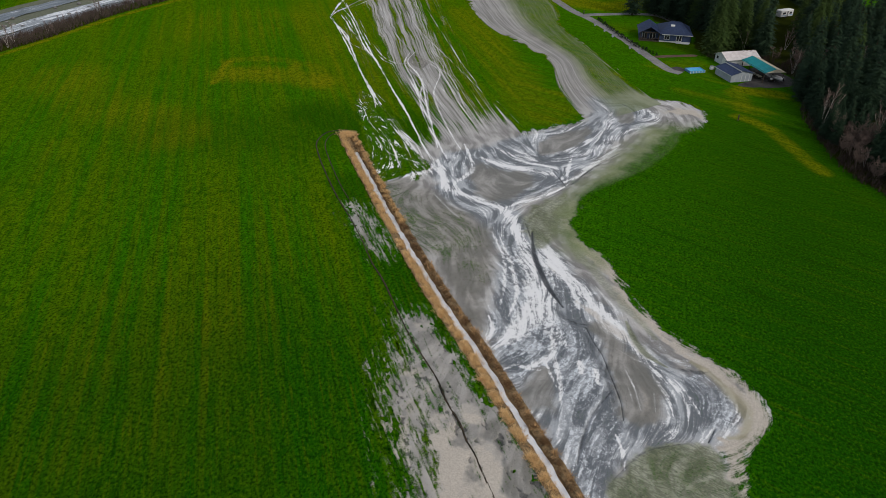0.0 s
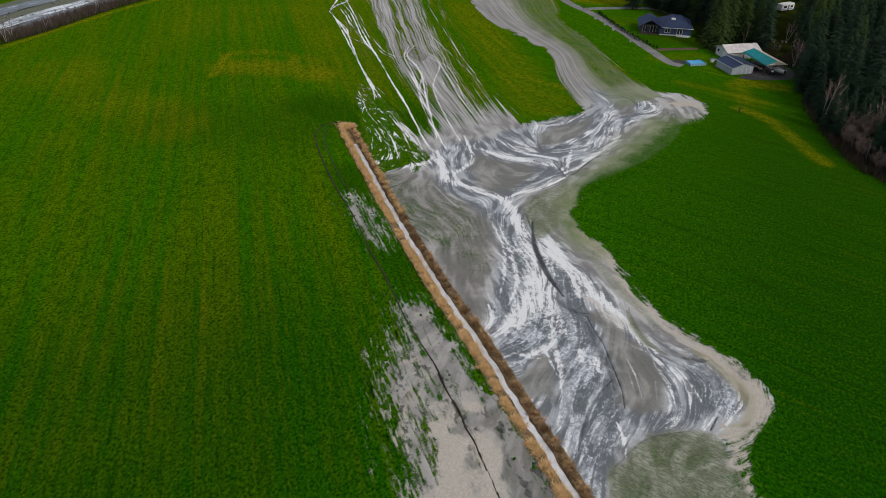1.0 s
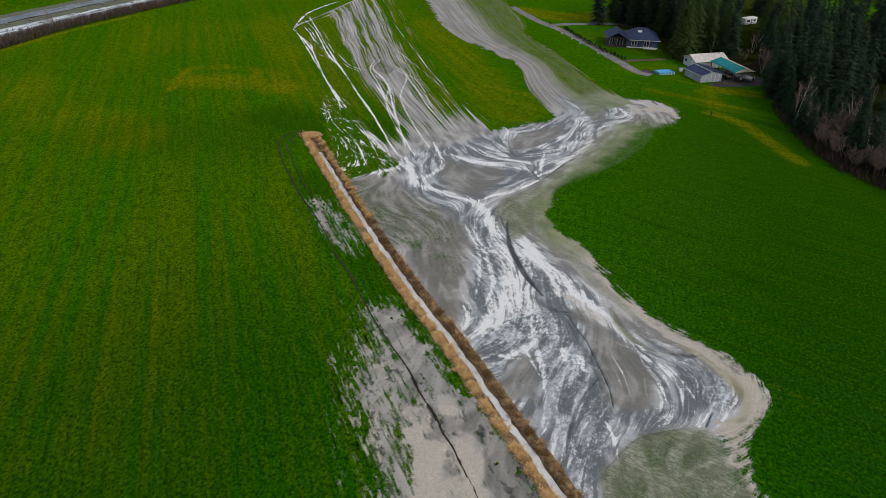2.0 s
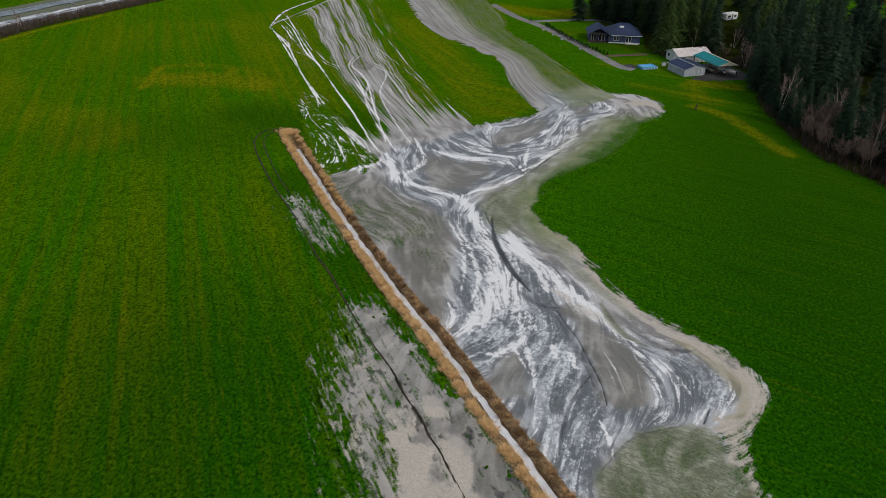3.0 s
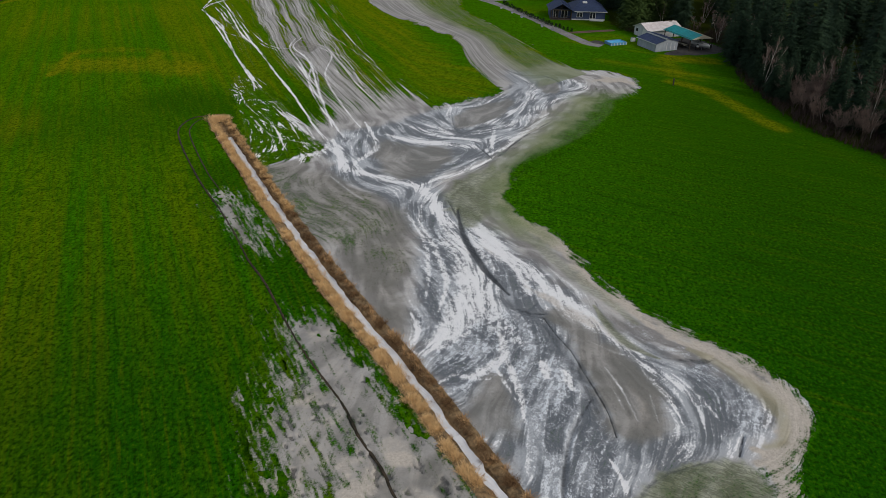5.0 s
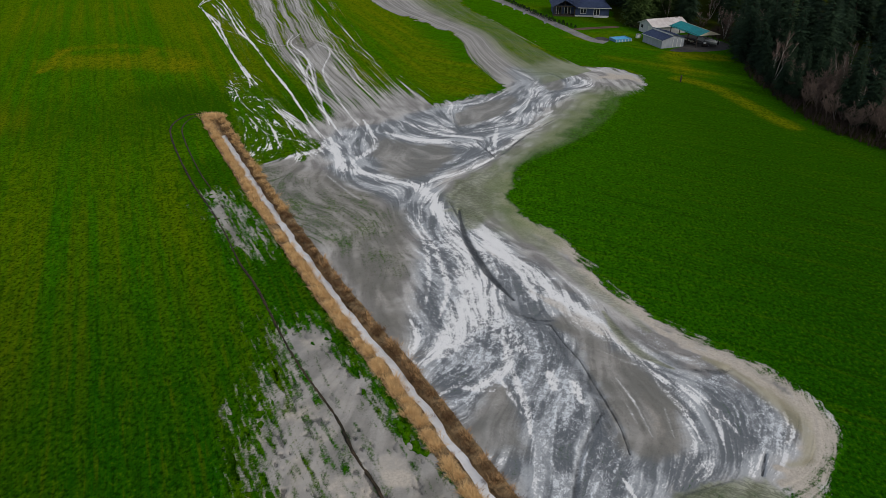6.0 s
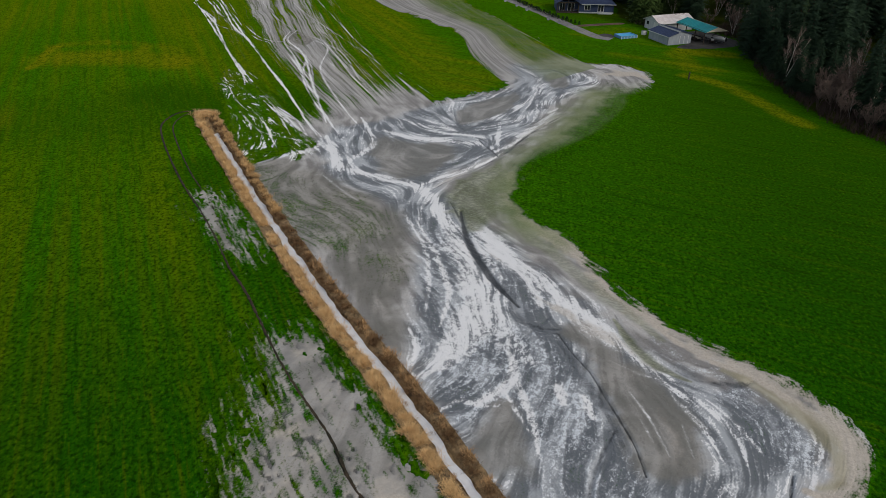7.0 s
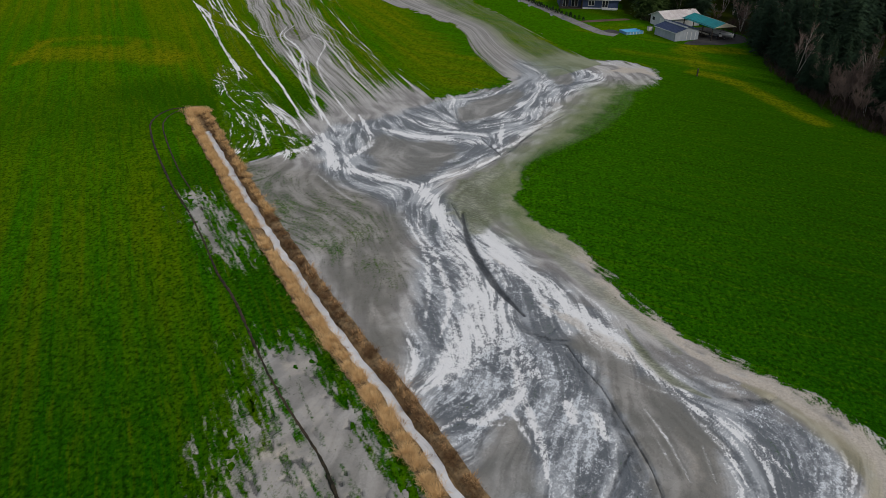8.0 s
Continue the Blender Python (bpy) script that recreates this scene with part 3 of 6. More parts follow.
stroke("dark", 0.4, 0.5, (-9.2, 210.9), (-11, 204.4), (-8.4, 199.5), (-6.6, 204.8))
stroke("dark", 0.65, 1.0, (15.9, 110), (15.6, 106), (15.6, 102.3), (16.2, 97), (17.2, 92.1), (18.6, 87.8))
stroke("tan", 1.6, 1, (24.5, 102.6), (27, 99.3), (28.9, 94.5))
stroke("tan", 2.6, 1, (55.6, 169.7), (59.7, 169.2), (62.4, 167.2))
stroke("tan", 1.2, 0.2, (17.6, 99.2), (19.3, 91.3), (22, 85.7))
stroke("tan", 1.4, 0.4, (26.7, 65.5), (27, 62.2), (24.9, 60.4))
stroke("tan", 1.5, 0.5, (37.8, 273.3), (37.5, 253.7))
stroke("white", 0.35, 0.5, (-16.5, 151.4), (-12.2, 141.6), (-6.4, 137.4))
stroke("white", 0.5, 0.75, (-12.3, 157.1), (-9, 149.3), (-5.7, 141.6))
stroke("white", 0.35, 0.7, (-10.4, 153.8), (-6.8, 147), (-4.8, 139.7))
stroke("white", 0.3, 0.6, (-18.8, 160.8), (-17.5, 162))
stroke("white", 0.25, 0.7, (-12.7, 148.7), (-10.9, 141.6), (-9.6, 135.7))
stroke("white", 0.25, 0.7, (-11.1, 152.8), (-8.8, 145.4), (-7.4, 139.8))
stroke("white", 0.25, 0.7, (-20.5, 167.2), (-18.1, 158.6), (-16, 153.5))
stroke("white", 0.25, 0.8, (-14.5, 149.4), (-12.8, 146.7), (-12.1, 143.5))
stroke("white", 0.25, 0.6, (-10.7, 209.6), (-12.2, 200.8), (-6.1, 185.1), (-4.2, 163.1))
stroke("white", 0.3, 0.6, (-33, 238.7), (-29.3, 227), (-24.5, 212.5))
stroke("white", 1.5, 0.75, (14.3, 88.1), (13.2, 84.6), (10.6, 80.8), (8.3, 78.2), (6.8, 78.1))
stroke("white", 0.6, 0.9, (7.1, 85.1), (7.6, 81.9), (6.9, 79.6))
stroke("white", 0.9, 0.8, (16.1, 80.6), (15.8, 77.2), (14.4, 75.3), (11.9, 73.9))
stroke("white", 0.7, 0.75, (15.8, 77.2), (16, 73.8), (16, 70.2), (15.6, 67.1))
stroke("white", 0.9, 0.9, (19.3, 75.4), (19.2, 73.1))
stroke("white", 0.9, 0.7, (21.3, 73.7), (21.2, 71))
stroke("white", 0.4, 0.7, (14.5, 75.3), (15.1, 72), (15.7, 69.6))
stroke("white", 0.6, 0.6, (8.7, 73.3), (10.2, 74.4), (11.9, 73.7), (13.6, 73.4))
stroke("white", 0.5, 0.6, (7.9, 78.2), (10.4, 79.2), (13.2, 81.3))
stroke("white", 0.5, 0.3, (6, 85.4), (6.4, 82), (6.6, 78.3))
stroke("white", 1.6, 0.75, (22.5, 87.3), (24.3, 84.2), (26.1, 81.4), (27.7, 78.9), (29, 75.8), (29.7, 73))
stroke("white", 0.35, 0.7, (29, 75.8), (28.9, 72.4), (29.9, 68.6), (29.6, 65))
stroke("white", 0.45, 0.7, (30.2, 73.6), (31.5, 70.9), (31.9, 67.3), (31.4, 64.7))
stroke("white", 0.3, 0.6, (31.6, 72.1), (32.8, 68.9), (33.2, 65.5))
stroke("white", 0.22, 0.85, (25.3, 73.9), (25.8, 70.6), (25.8, 66.2))
stroke("white", 0.2, 0.7, (25, 70.5), (25.1, 67.9))
stroke("white", 0.2, 0.7, (28.2, 69.5), (27.6, 65.9))
stroke("white", 0.3, 0.6, (25, 78.4), (27.1, 76.1), (29.1, 74.9))
stroke("white", 0.8, 0.8, (38.5, 67.8), (38.1, 65.6), (36.8, 64.2))
# cut bank: its shade drawn as a dark line with a soft band
stroke("dark", 0.17, 0.85, (21.4, 82.9), (21.9, 79.8), (22.7, 77.0), (23.0, 73.6), (23.3, 70.6), (23.5, 67.6), (23.2, 64.5))
stroke("dark", 0.9, 0.55, (21.0, 81.5), (21.8, 77.5), (22.2, 74), (22.6, 70.6), (22.6, 67))
stroke("dark", 0.7, 0.55, (18.2, 88.5), (18.5, 85.2), (19.8, 83.6), (21.4, 82.9))
stroke("dark", 0.7, 0.7, (18.8, 84.9), (20.2, 83.9), (21.6, 83.6))
stroke("dark", 0.5, 0.45, (17.8, 91.7), (18.7, 87.7), (18.8, 84.9))
stroke("dark", 0.6, 0.45, (27.9, 85.3), (28.1, 79.8), (29.3, 76.6), (31, 74.8))
stroke("dark", 0.9, 0.62, (30.6, 76.2), (32.2, 74.6), (33.6, 74.2), (35.2, 73.8), (36.6, 74.0))
stroke("dark", 0.8, 0.35, (30.0, 79.5), (31.6, 77.6), (33.6, 76.4))
stroke("dark", 0.4, 0.4, (29.3, 81.7), (30.2, 78.8))
stroke("dark", 0.8, 0.4, (22.4, 71.4), (21.5, 68), (20.2, 65.5))
stroke("olive", 0.9, 0.8, (27.6, 84.5), (28.1, 79.8), (29.3, 76.6), (31.2, 74.6))
stroke("silty", 0.95, 0.95, (34.8, 75.8), (36.3, 74.1), (37.9, 70.8), (39, 67.6), (38.9, 64.9), (37.4, 62.3), (35.6, 61.9))
stroke("tan", 1.1, 1, (34.3, 77), (37.2, 74.3), (38.6, 70.9), (39.8, 67.7), (40.1, 64.8))
stroke("tan", 1.0, 1, (40.9, 69.1), (40.9, 64.8), (38.8, 61.3), (34, 60.2))
stroke("tan", 0.8, 0.8, (31.4, 82.8), (32.4, 80.1), (33.8, 77.6))
stroke("tan", 1.2, 0.42, (20.8, 89.4), (24.3, 84.2), (26.1, 81.4), (27.7, 78.9), (29, 75.8), (29.7, 73))
stroke("tan", 1.6, 0.35, (27.1, 71.5), (27.3, 67.9), (25.8, 65.4))
stroke("tan", 0.9, 0.7, (26.1, 100.2), (28.7, 96.2), (29.4, 92.7))
area("wet", 1.5, 1, (-2.2, 139.5), (7.7, 145.3), (19.7, 154.1), (34, 162.1), (36.7, 179.4), (43.4, 175.8), (52.1, 166.9), (38.6, 150.8), (31.4, 138.1), (24, 127.4), (15, 120), (17.5, 108.1), (21.3, 99.3), (25.8, 87.9), (29.7, 78.2), (37.2, 71.6), (38.5, 65.9), (35.8, 62.5), (29, 60.5), (23.1, 58.6), (19.5, 53.6), (20, 44), (17, 44), (14.9, 51.9), (12.7, 61.8), (7.8, 73.8), (6.5, 79.8), (7.8, 90.8), (9.3, 104), (4.7, 114.5), (-0.7, 121.8))
area("foam", 1.0, 0.7, (9, 107.7), (13.7, 104.2), (14.6, 88.2), (8.1, 79.2), (7.5, 87.1), (9.4, 95.5))
area("foam", 1.0, 0.7, (15.7, 104.3), (19, 99.2), (22.3, 92.9), (26.6, 83.1), (24.6, 85.8), (19.7, 87.7), (17.5, 94.3))
area("mud", 1.0, 1, (6, 137.7), (10.9, 134.8), (17.2, 133.6), (18.3, 128.8), (14.1, 122.6), (10.7, 120.2), (6.1, 124))
area("mud", 0.7, 1, (21.2, 149.7), (33.4, 158.3), (32.6, 153), (27.8, 146.5), (20.8, 142.2))
area("mud", 0.5, 1, (42.6, 169.9), (45.4, 171.3), (46.2, 167.2), (44.7, 162.8), (41.9, 160.9), (41.5, 164.4))
area("mud", 1.5, 1, (-14.2, 120.7), (-12.1, 127.9), (-7.6, 129.1), (-1.2, 122.3), (6.7, 112.5), (8.1, 102.2), (6.6, 87.8), (5.5, 80.4), (1.6, 90.5), (-3.3, 105.3))
area("olive", 2.0, 0.95, (14.4, 116.4), (17.5, 120.1), (23.7, 125), (24.5, 120.9), (22.6, 112.3), (19.9, 107.3), (17.3, 105.9), (16, 104.4), (14.9, 109.6))
area("film", 3.5, 1, (48.1, 158.6), (54.1, 161), (56.2, 156.4), (52.3, 146.8), (41.2, 133.4), (30.3, 124.6), (27, 117.7), (25.6, 108.5), (27, 99.6), (24.5, 101.2), (20.4, 107.3), (23.5, 123.1), (30, 132.7), (38.9, 145.4), (46.2, 156.1))
area("olive", 0.8, 0.9, (20.0, 55.0), (23.6, 58.6), (26.1, 60.0), (30.2, 60.9), (32.6, 60.4), (33.4, 57.5), (34, 53), (34.5, 44), (18.5, 44), (18.6, 51.3))
stroke("dark", 0.25, 0.6, (20.2, 55.2), (23.6, 58.7), (26.1, 60.1), (30.2, 61))
stroke("tan", 1.0, 0.9, (34.5, 61.8), (36.2, 60.2), (35.6, 57.4), (34.6, 54.6), (34.2, 49))
area("thin", 4.5, 0.72, (54.1, 161), (57.4, 155.8), (51.8, 142.7), (43.3, 132.7), (33.1, 124.8), (27.4, 116.7), (27.9, 122.9), (33.6, 133.4), (42.5, 145), (48.5, 154.6))
area("thin", 2.0, 0.45, (0.5, 114.3), (5.6, 110.5), (5.8, 98.6), (2.5, 100.2))
area("thin", 3.0, 0.44, (-12.9, 122.3), (-9.8, 127.2), (-1.8, 121.8), (5.6, 112.5), (7.4, 100.4), (6, 90.7), (1.6, 96.8), (-5.3, 105.2))
area("mud", 0.6, 1, (-11.7, 203.1), (-10.5, 211.5), (-5.5, 205.5), (-7.2, 197.5))
area("mud", 1.0, 0.8, (23.9, 244.2), (29.8, 237.2), (34.9, 224.1), (31.4, 224.1), (26.3, 232.6))
area("pale", 0.5, 1, (2.5, 66.7), (4.4, 66.7), (5.4, 64.6), (4.5, 62.3), (3.2, 63.9))
area("pale", 0.5, 1, (4.3, 59.5), (6.2, 61.2), (8.1, 58.3), (7.4, 54), (8.4, 47), (6, 46), (5.3, 55.1))
area("pale", 1.2, 1, (-0.8, 64.5), (2.0, 60.2), (3.6, 56.0), (6.2, 47), (-1, 46), (0.3, 55.6), (-0.6, 59.9))
area("pale", 1.0, 0.6, (-4.4, 83), (-2.2, 81.5), (0.4, 75.5), (2.2, 71.5), (0.6, 70.4), (-2.4, 77))
area("slick", 0.6, 1, (6.4, 63.8), (9.5, 62.2), (11.3, 57.9), (14, 49), (10, 46), (7.6, 55.4), (8.5, 58.0), (6.2, 60.5))
area("slick", 0.4, 0.9, (-16.5, 114), (-14.6, 111.5), (-13, 106.5), (-11.8, 103), (-12.6, 103), (-14.8, 108.3))
area("spray", 1.5, 1, (-21, 177.9), (-11.9, 154.9), (-4.2, 136.2), (-3.2, 130.6), (-10.2, 127.6), (-13.2, 129.2), (-15.1, 139.3), (-19, 154.9), (-21.8, 169.2))
area("foam", 1.5, 1, (6.9, 78.3), (10.6, 80.8), (14.1, 83.7), (18, 85), (21, 82.1), (21.9, 76.7), (22.3, 72), (20, 65.5), (15.5, 66), (15.4, 71.5), (14.2, 74.1), (10.6, 71.4), (8.3, 73.5))
area("foam", 1.0, 0.85, (15.8, 66), (20.2, 65.8), (22.6, 69), (23, 64.5), (22.5, 61), (20.2, 57.5), (18.6, 53), (19, 44), (17.6, 44), (15.6, 54), (15.4, 60))
area("foam", 0.8, 0.9, (29.7, 82.5), (31.7, 79.6), (34.1, 77), (35.9, 74.5), (32.8, 74.4), (30.6, 77.4))
area("foam", 0.8, 0.9, (32.2, 73.4), (37.1, 73.2), (37.7, 70.2), (38.5, 67.1), (37.5, 64.5), (34, 63.5), (32.9, 66.6), (32.5, 70.1))
area("mud", 0.8, 0.9, (14.1, 74.3), (15.2, 72.6), (15.3, 69.1), (15, 65.6), (10.1, 66.2), (10.4, 70.2), (12.5, 72.4))
area("mud", 1.0, 1, (22.2, 84.6), (24.6, 83.4), (27.3, 77.9), (28.6, 74.9), (29.4, 69.4), (29.2, 65.6), (28.1, 64.2), (23, 64.7), (23.1, 70.7), (23.1, 75.8), (22.6, 80.4))
area("thin", 2.0, 0.40, (20.6, 55.2), (24.2, 58.8), (30.5, 60.4), (33.6, 57.3), (35, 50), (36, 44), (19, 44))
area("thin", 1.2, 0.55, (33.9, 59.8), (36.8, 59.7), (35.6, 54.9), (33.6, 51.7), (33, 54.8))


def streaks(length, seeds):
    """Noise drawn out along the flow: one raster for each seed field."""
    ang = (0.5 * np.arctan2(flow_s, flow_c) + 1.0 * (lattice_noise(SHAPE, 60, 9) - 0.5) + 0.55 * (lattice_noise(SHAPE, 16, 19) - 0.5)).astype(np.float32)
    vx, vy = np.cos(ang).ravel(), np.sin(ang).ravel()
    seeds = [v.astype(np.float32).ravel() for v in seeds]
    total = [np.zeros(vx.size, np.float32) for _ in seeds]
    high, wide = SHAPE
    for sign in (1, -1):
        py, px = (v.ravel() for v in np.meshgrid(np.arange(high, dtype=np.float32), np.arange(wide, dtype=np.float32), indexing="ij"))
        lx, ly = sign * vx, sign * vy
        for k in range(length):
            at = np.clip(py, 0, high - 1).astype(np.int32) * wide + np.clip(px, 0, wide - 1).astype(np.int32)
            for tot, seed in zip(total, seeds):
                tot += seed[at]
            cx, cy = vx[at], vy[at]
            turn = np.where(cx * lx + cy * ly < 0, np.float32(-1.3), np.float32(1.3))
            lx, ly = cx * turn, cy * turn
            px, py = px + lx, py + ly
    out = []
    for tot in total:
        low, high_ = np.percentile(tot[::17], (6, 94))
        out.append(np.clip((tot - low) / (high_ - low), 0, 1).reshape(SHAPE))
    return out


seed_fine = np.random.RandomState(3).rand(*SHAPE) + 0.8 * lattice_noise(SHAPE, 2.5, 33)
seed_coarse = lattice_noise(SHAPE, 9, 4) + 0.6 * lattice_noise(SHAPE, 4, 8)
layer["streak_fine"], layer["streak_coarse"] = streaks(12, (seed_fine, seed_coarse))
(layer["web"],) = streaks(2, (lattice_noise(SHAPE, 2.3, 43) + 0.35 * lattice_noise(SHAPE, 5.2, 44),))

gyy, gxx = np.meshgrid(gy, gx, indexing="ij")
edge_d, _, edge_side = away(gxx[::4, ::4], gyy[::4, ::4], DITCH[::4])
edge_d, edge_side = (fuller(v, SHAPE, 4) for v in (edge_d, np.sign(edge_side) * edge_d))
RIGHT = edge_side > 0



def fan(left, right, seed):
    """Long rills between two guide lines, spread over the raster: across (0 to 1), along (0 to 1), fine and coarse rills."""
    nv, nu = 2600, 900
    a, b = (np.stack([np.interp(np.linspace(0, 1, nv), np.linspace(0, 1, len(l)), l[:, k]) for k in (0, 1)], 1) for l in (spline(left, 2.0), spline(right, 2.0)))
    u, v = np.linspace(0, 1, nu), np.linspace(0, 1, nv)
    shift = 5 * (lattice_noise((nv, nu), 170, seed) - 0.5) + 2.0 * (lattice_noise((nv, nu), 50, seed + 1) - 0.5)
    ui = np.clip(np.arange(nu)[None, :] + 4 * shift, 0, nu - 1).astype(int)
    vi = np.broadcast_to(np.arange(nv)[:, None], ui.shape)
    def rills(run, cell, seed_):
        knots = np.random.RandomState(seed_).rand(nv // run + 3, int(nu / cell) + 3)
        wide = np.stack([np.interp(np.arange(nu) / cell, np.arange(knots.shape[1]), row) for row in knots])
        return np.stack([np.interp(np.arange(nv) / run, np.arange(knots.shape[0]), col) for col in wide.T], 1)

    thread = 0.55 * rills(380, 4, seed + 2) + 0.45 * rills(170, 7, seed + 3)
    thick = 0.55 * rills(520, 34, seed + 4) + 0.45 * rills(300, 15, seed + 5)
    net = np.maximum.reduce([1 - smooth(np.abs(rills(run, cell, seed + k) - 0.5), 0.01, wide) for run, cell, k, wide in ((600, 11, 6, 0.035), (360, 8, 7, 0.040), (200, 6, 8, 0.045))])
    thread, thick, net = thread[vi, ui], thick[vi, ui], net[vi, ui]
    p = a[:, None, :] * (1 - u)[None, :, None] + b[:, None, :] * u[None, :, None]
    i, j = ((p[..., 1] - Y0) / STEP).astype(int), ((p[..., 0] - X0) / STEP).astype(int)
    ok = (i >= 0) & (i < SHAPE[0]) & (j >= 0) & (j < SHAPE[1])
    out = np.full((5, *SHAPE), np.nan, np.float32)
    for n, f in enumerate((np.broadcast_to(u[None, :], i.shape), np.broadcast_to(v[:, None], i.shape), thread, thick, net)):
        out[n][i[ok], j[ok]] = f[ok]
    return out


def spread(low, high, values):
    return np.clip((values - low) / (high - low), 0, 1)


in_fan = np.zeros(SHAPE, bool)
for guides, seed, kind in (((FAN_A, FAN_B), 61, "west"), ((FAN_C, FAN_D), 71, "east")):
    u, v, thread, thick, net = fan(*guides, seed)
    ok = ~np.isnan(u)
    in_fan |= ok
    blend = (smooth(v, 0.0, 0.02) * (1 - smooth(v, 0.90, 1.0)))[ok]
    for key, f in (("streak_fine", spread(0.28, 0.72, thread)), ("streak_coarse", spread(0.25, 0.75, 0.25 * thick + 0.75 * thread))):
        layer[key][ok] = layer[key][ok] * (1 - blend) + f[ok] * blend
    if kind == "west":
        layer["mud"][ok] = np.maximum(layer["mud"][ok], 0.42 * smooth(v, 0.0, 0.1)[ok] * (1 - smooth(v, 0.85, 1.0))[ok])
        bare_u = smooth(u, 0.24, 0.36) * (1 - 0.75 * smooth(u, 0.58, 0.82))
        bare_u = np.maximum(bare_u, smooth(v, 0.84, 0.97) * smooth(u, 0.12, 0.3))
        green = 1.05 - 0.76 * bare_u + 0.25 * smooth(u, 0.93, 1.0) + 0.45 * smooth(0.5 - thick, 0.0, 0.2) + 0.06 * smooth(u, 0.55, 0.75)
    else:
        u_ = u + 0.16 * (thick - 0.5)
        bare_u = 1 - 0.62 * smooth(u_, 0.36, 0.60) + 0.18 * smooth(u, 0.86, 0.92)
        green = 0.98 - 0.80 * bare_u + 0.8 * smooth(u_ + 0.10 * (thread - 0.5), 0.88, 1.0) + 0.6 * (1 - smooth(u_ + 0.05 * (thread - 0.5), 0.0, 0.06))
    layer["white"][ok] = np.maximum(layer["white"][ok], ((0.55 if kind == "west" else 0.25) * net * smooth(thick, 0.40, 0.62) * np.clip(0.35 + bare_u, 0, 1))[ok] * blend)
    if kind == "east":
        fan_east = ok
        layer["mud"][ok] = np.maximum(layer["mud"][ok], 0.45 * smooth(v, 0.0, 0.1)[ok] * (1 - smooth(v, 0.85, 1.0))[ok])
        layer["film"][ok] = np.maximum(layer["film"][ok], 0.80 * smooth(u, 0.30, 0.52)[ok])
    layer["thin"][ok] = np.maximum(layer["thin"][ok], (green[ok] + 0.25 * (thick[ok] - 0.5)) * blend)
(xa, ya), (xb, yb), (xc, yc), (xd, yd) = FAN_A[-1], FAN_B[-1], FAN_C[-1], FAN_D[-1]
foot = np.interp(gxx, (xa - 8, xa, xb, xc, xd, xd + 12), (ya + 6, ya + 1, yb + 2, yc + 3, yd + 2, yd + 30))
clear = smooth(gyy - foot + 2.0 * WOBBLE, 0.0, 4.0) * ~in_fan
layer["thin"] = np.maximum(layer["thin"], 1.2 * clear)

wash = signed(WASH)
tongue = signed(TONGUE)
bare, strip = signed(BARE), signed(STRIP)
ragged = 1.5 * WOBBLE + 0.6 * (layer["streak_coarse"] - 0.5)
misty = 1 + 2.6 * smooth(np.hypot((gxx - 42) / 1.0, (gyy - 143) / 1.4), 26, 14)
out_of_wash = 1 - smooth(wash + ragged * (1 - 0.25 * (misty - 1)), -1.6 * misty, 2.4 * misty)
layer["film"] = np.maximum(layer["film"], (misty - 1) / 2.6 * smooth(6 - wash, 0, 5))
out_of_wash = np.maximum(out_of_wash, smooth(tongue + 1.5 * ragged, -1.0, 2.0))
thin_right = np.maximum(layer["thin"], 1.3 * out_of_wash)
ca, sa = math.cos(radians(20)), math.sin(radians(20))


def drawn_rows(across, along, seed, wide=0.125):
    """Noise in rows along the drill lines west of the ditch, across by along metres to a fleck."""
    r = np.random.RandomState(seed).rand(700, 700)
    a, b = (gxx * ca + gyy * sa) / across + 90, (gyy * ca - gxx * sa) / along + 90
    a = a + 0.25 * WOBBLE
    i, j = np.floor(a).astype(int) % 699, np.floor(b).astype(int) % 699
    fa, fb = a - np.floor(a), b - np.floor(b)
    fa, fb = fa * fa * (3 - 2 * fa), fb * fb * (3 - 2 * fb)
    return (r[i, j] * (1 - fa) + r[i + 1, j] * fa) * (1 - fb) + (r[i, j + 1] * (1 - fa) + r[i + 1, j + 1] * fa) * fb


rows_l = 0.30 * drawn_rows(0.42, 9, 5) + 0.40 * drawn_rows(0.22, 1.8, 6) + 0.30 * drawn_rows(0.15, 0.7, 7) - 0.5
_, _, furrow_side = away(gxx[::4, ::4], gyy[::4, ::4], FURROW_LINE[::6])
west = fuller(np.where(furrow_side < 0, 1.0, 0.0), SHAPE, 4)
pale, slick = layer.pop("pale"), layer.pop("slick")
patch_l = signed(PATCH)
covered = np.maximum(0.64 * smooth(strip + 0.5 * ragged, -1.4, 5.0) * west, smooth(bare + ragged, -1.6, 1.6))
covered = np.maximum(covered, 0.48 * smooth(patch_l, -1.0, 1.0) + 0.5 * slick * (gyy > 95))
covered = np.maximum(covered, 1.3 * pale)
thin_left = 0.58 + 0.80 * (np.clip(0.5 + rows_l / 0.55, 0, 1) - covered)
strip = np.maximum(strip, patch_l + 0.6)
thin_left = np.maximum(thin_left, 1.25 * smooth(-strip - 0.8 * ragged, 0.2, 2.2))
layer["thin"] = np.where(RIGHT, thin_right, thin_left)
spray = layer.pop("spray") * RIGHT
layer["thin"] = np.where(spray > 0.05, np.minimum(layer["thin"], 1.06), layer["thin"])
flung = 0.6 * layer["streak_fine"] + 0.4 * lattice_noise(SHAPE, 12, 52)
layer["white"] = np.maximum(layer["white"], 1.0 * spray * smooth(flung, 0.72, 0.86))
layer["mud"] = np.where(RIGHT, layer["mud"], np.clip(0.50 + 0.30 * smooth(bare, 0, 2) + 0.4 * slick - 0.5 * pale, 0, 1))
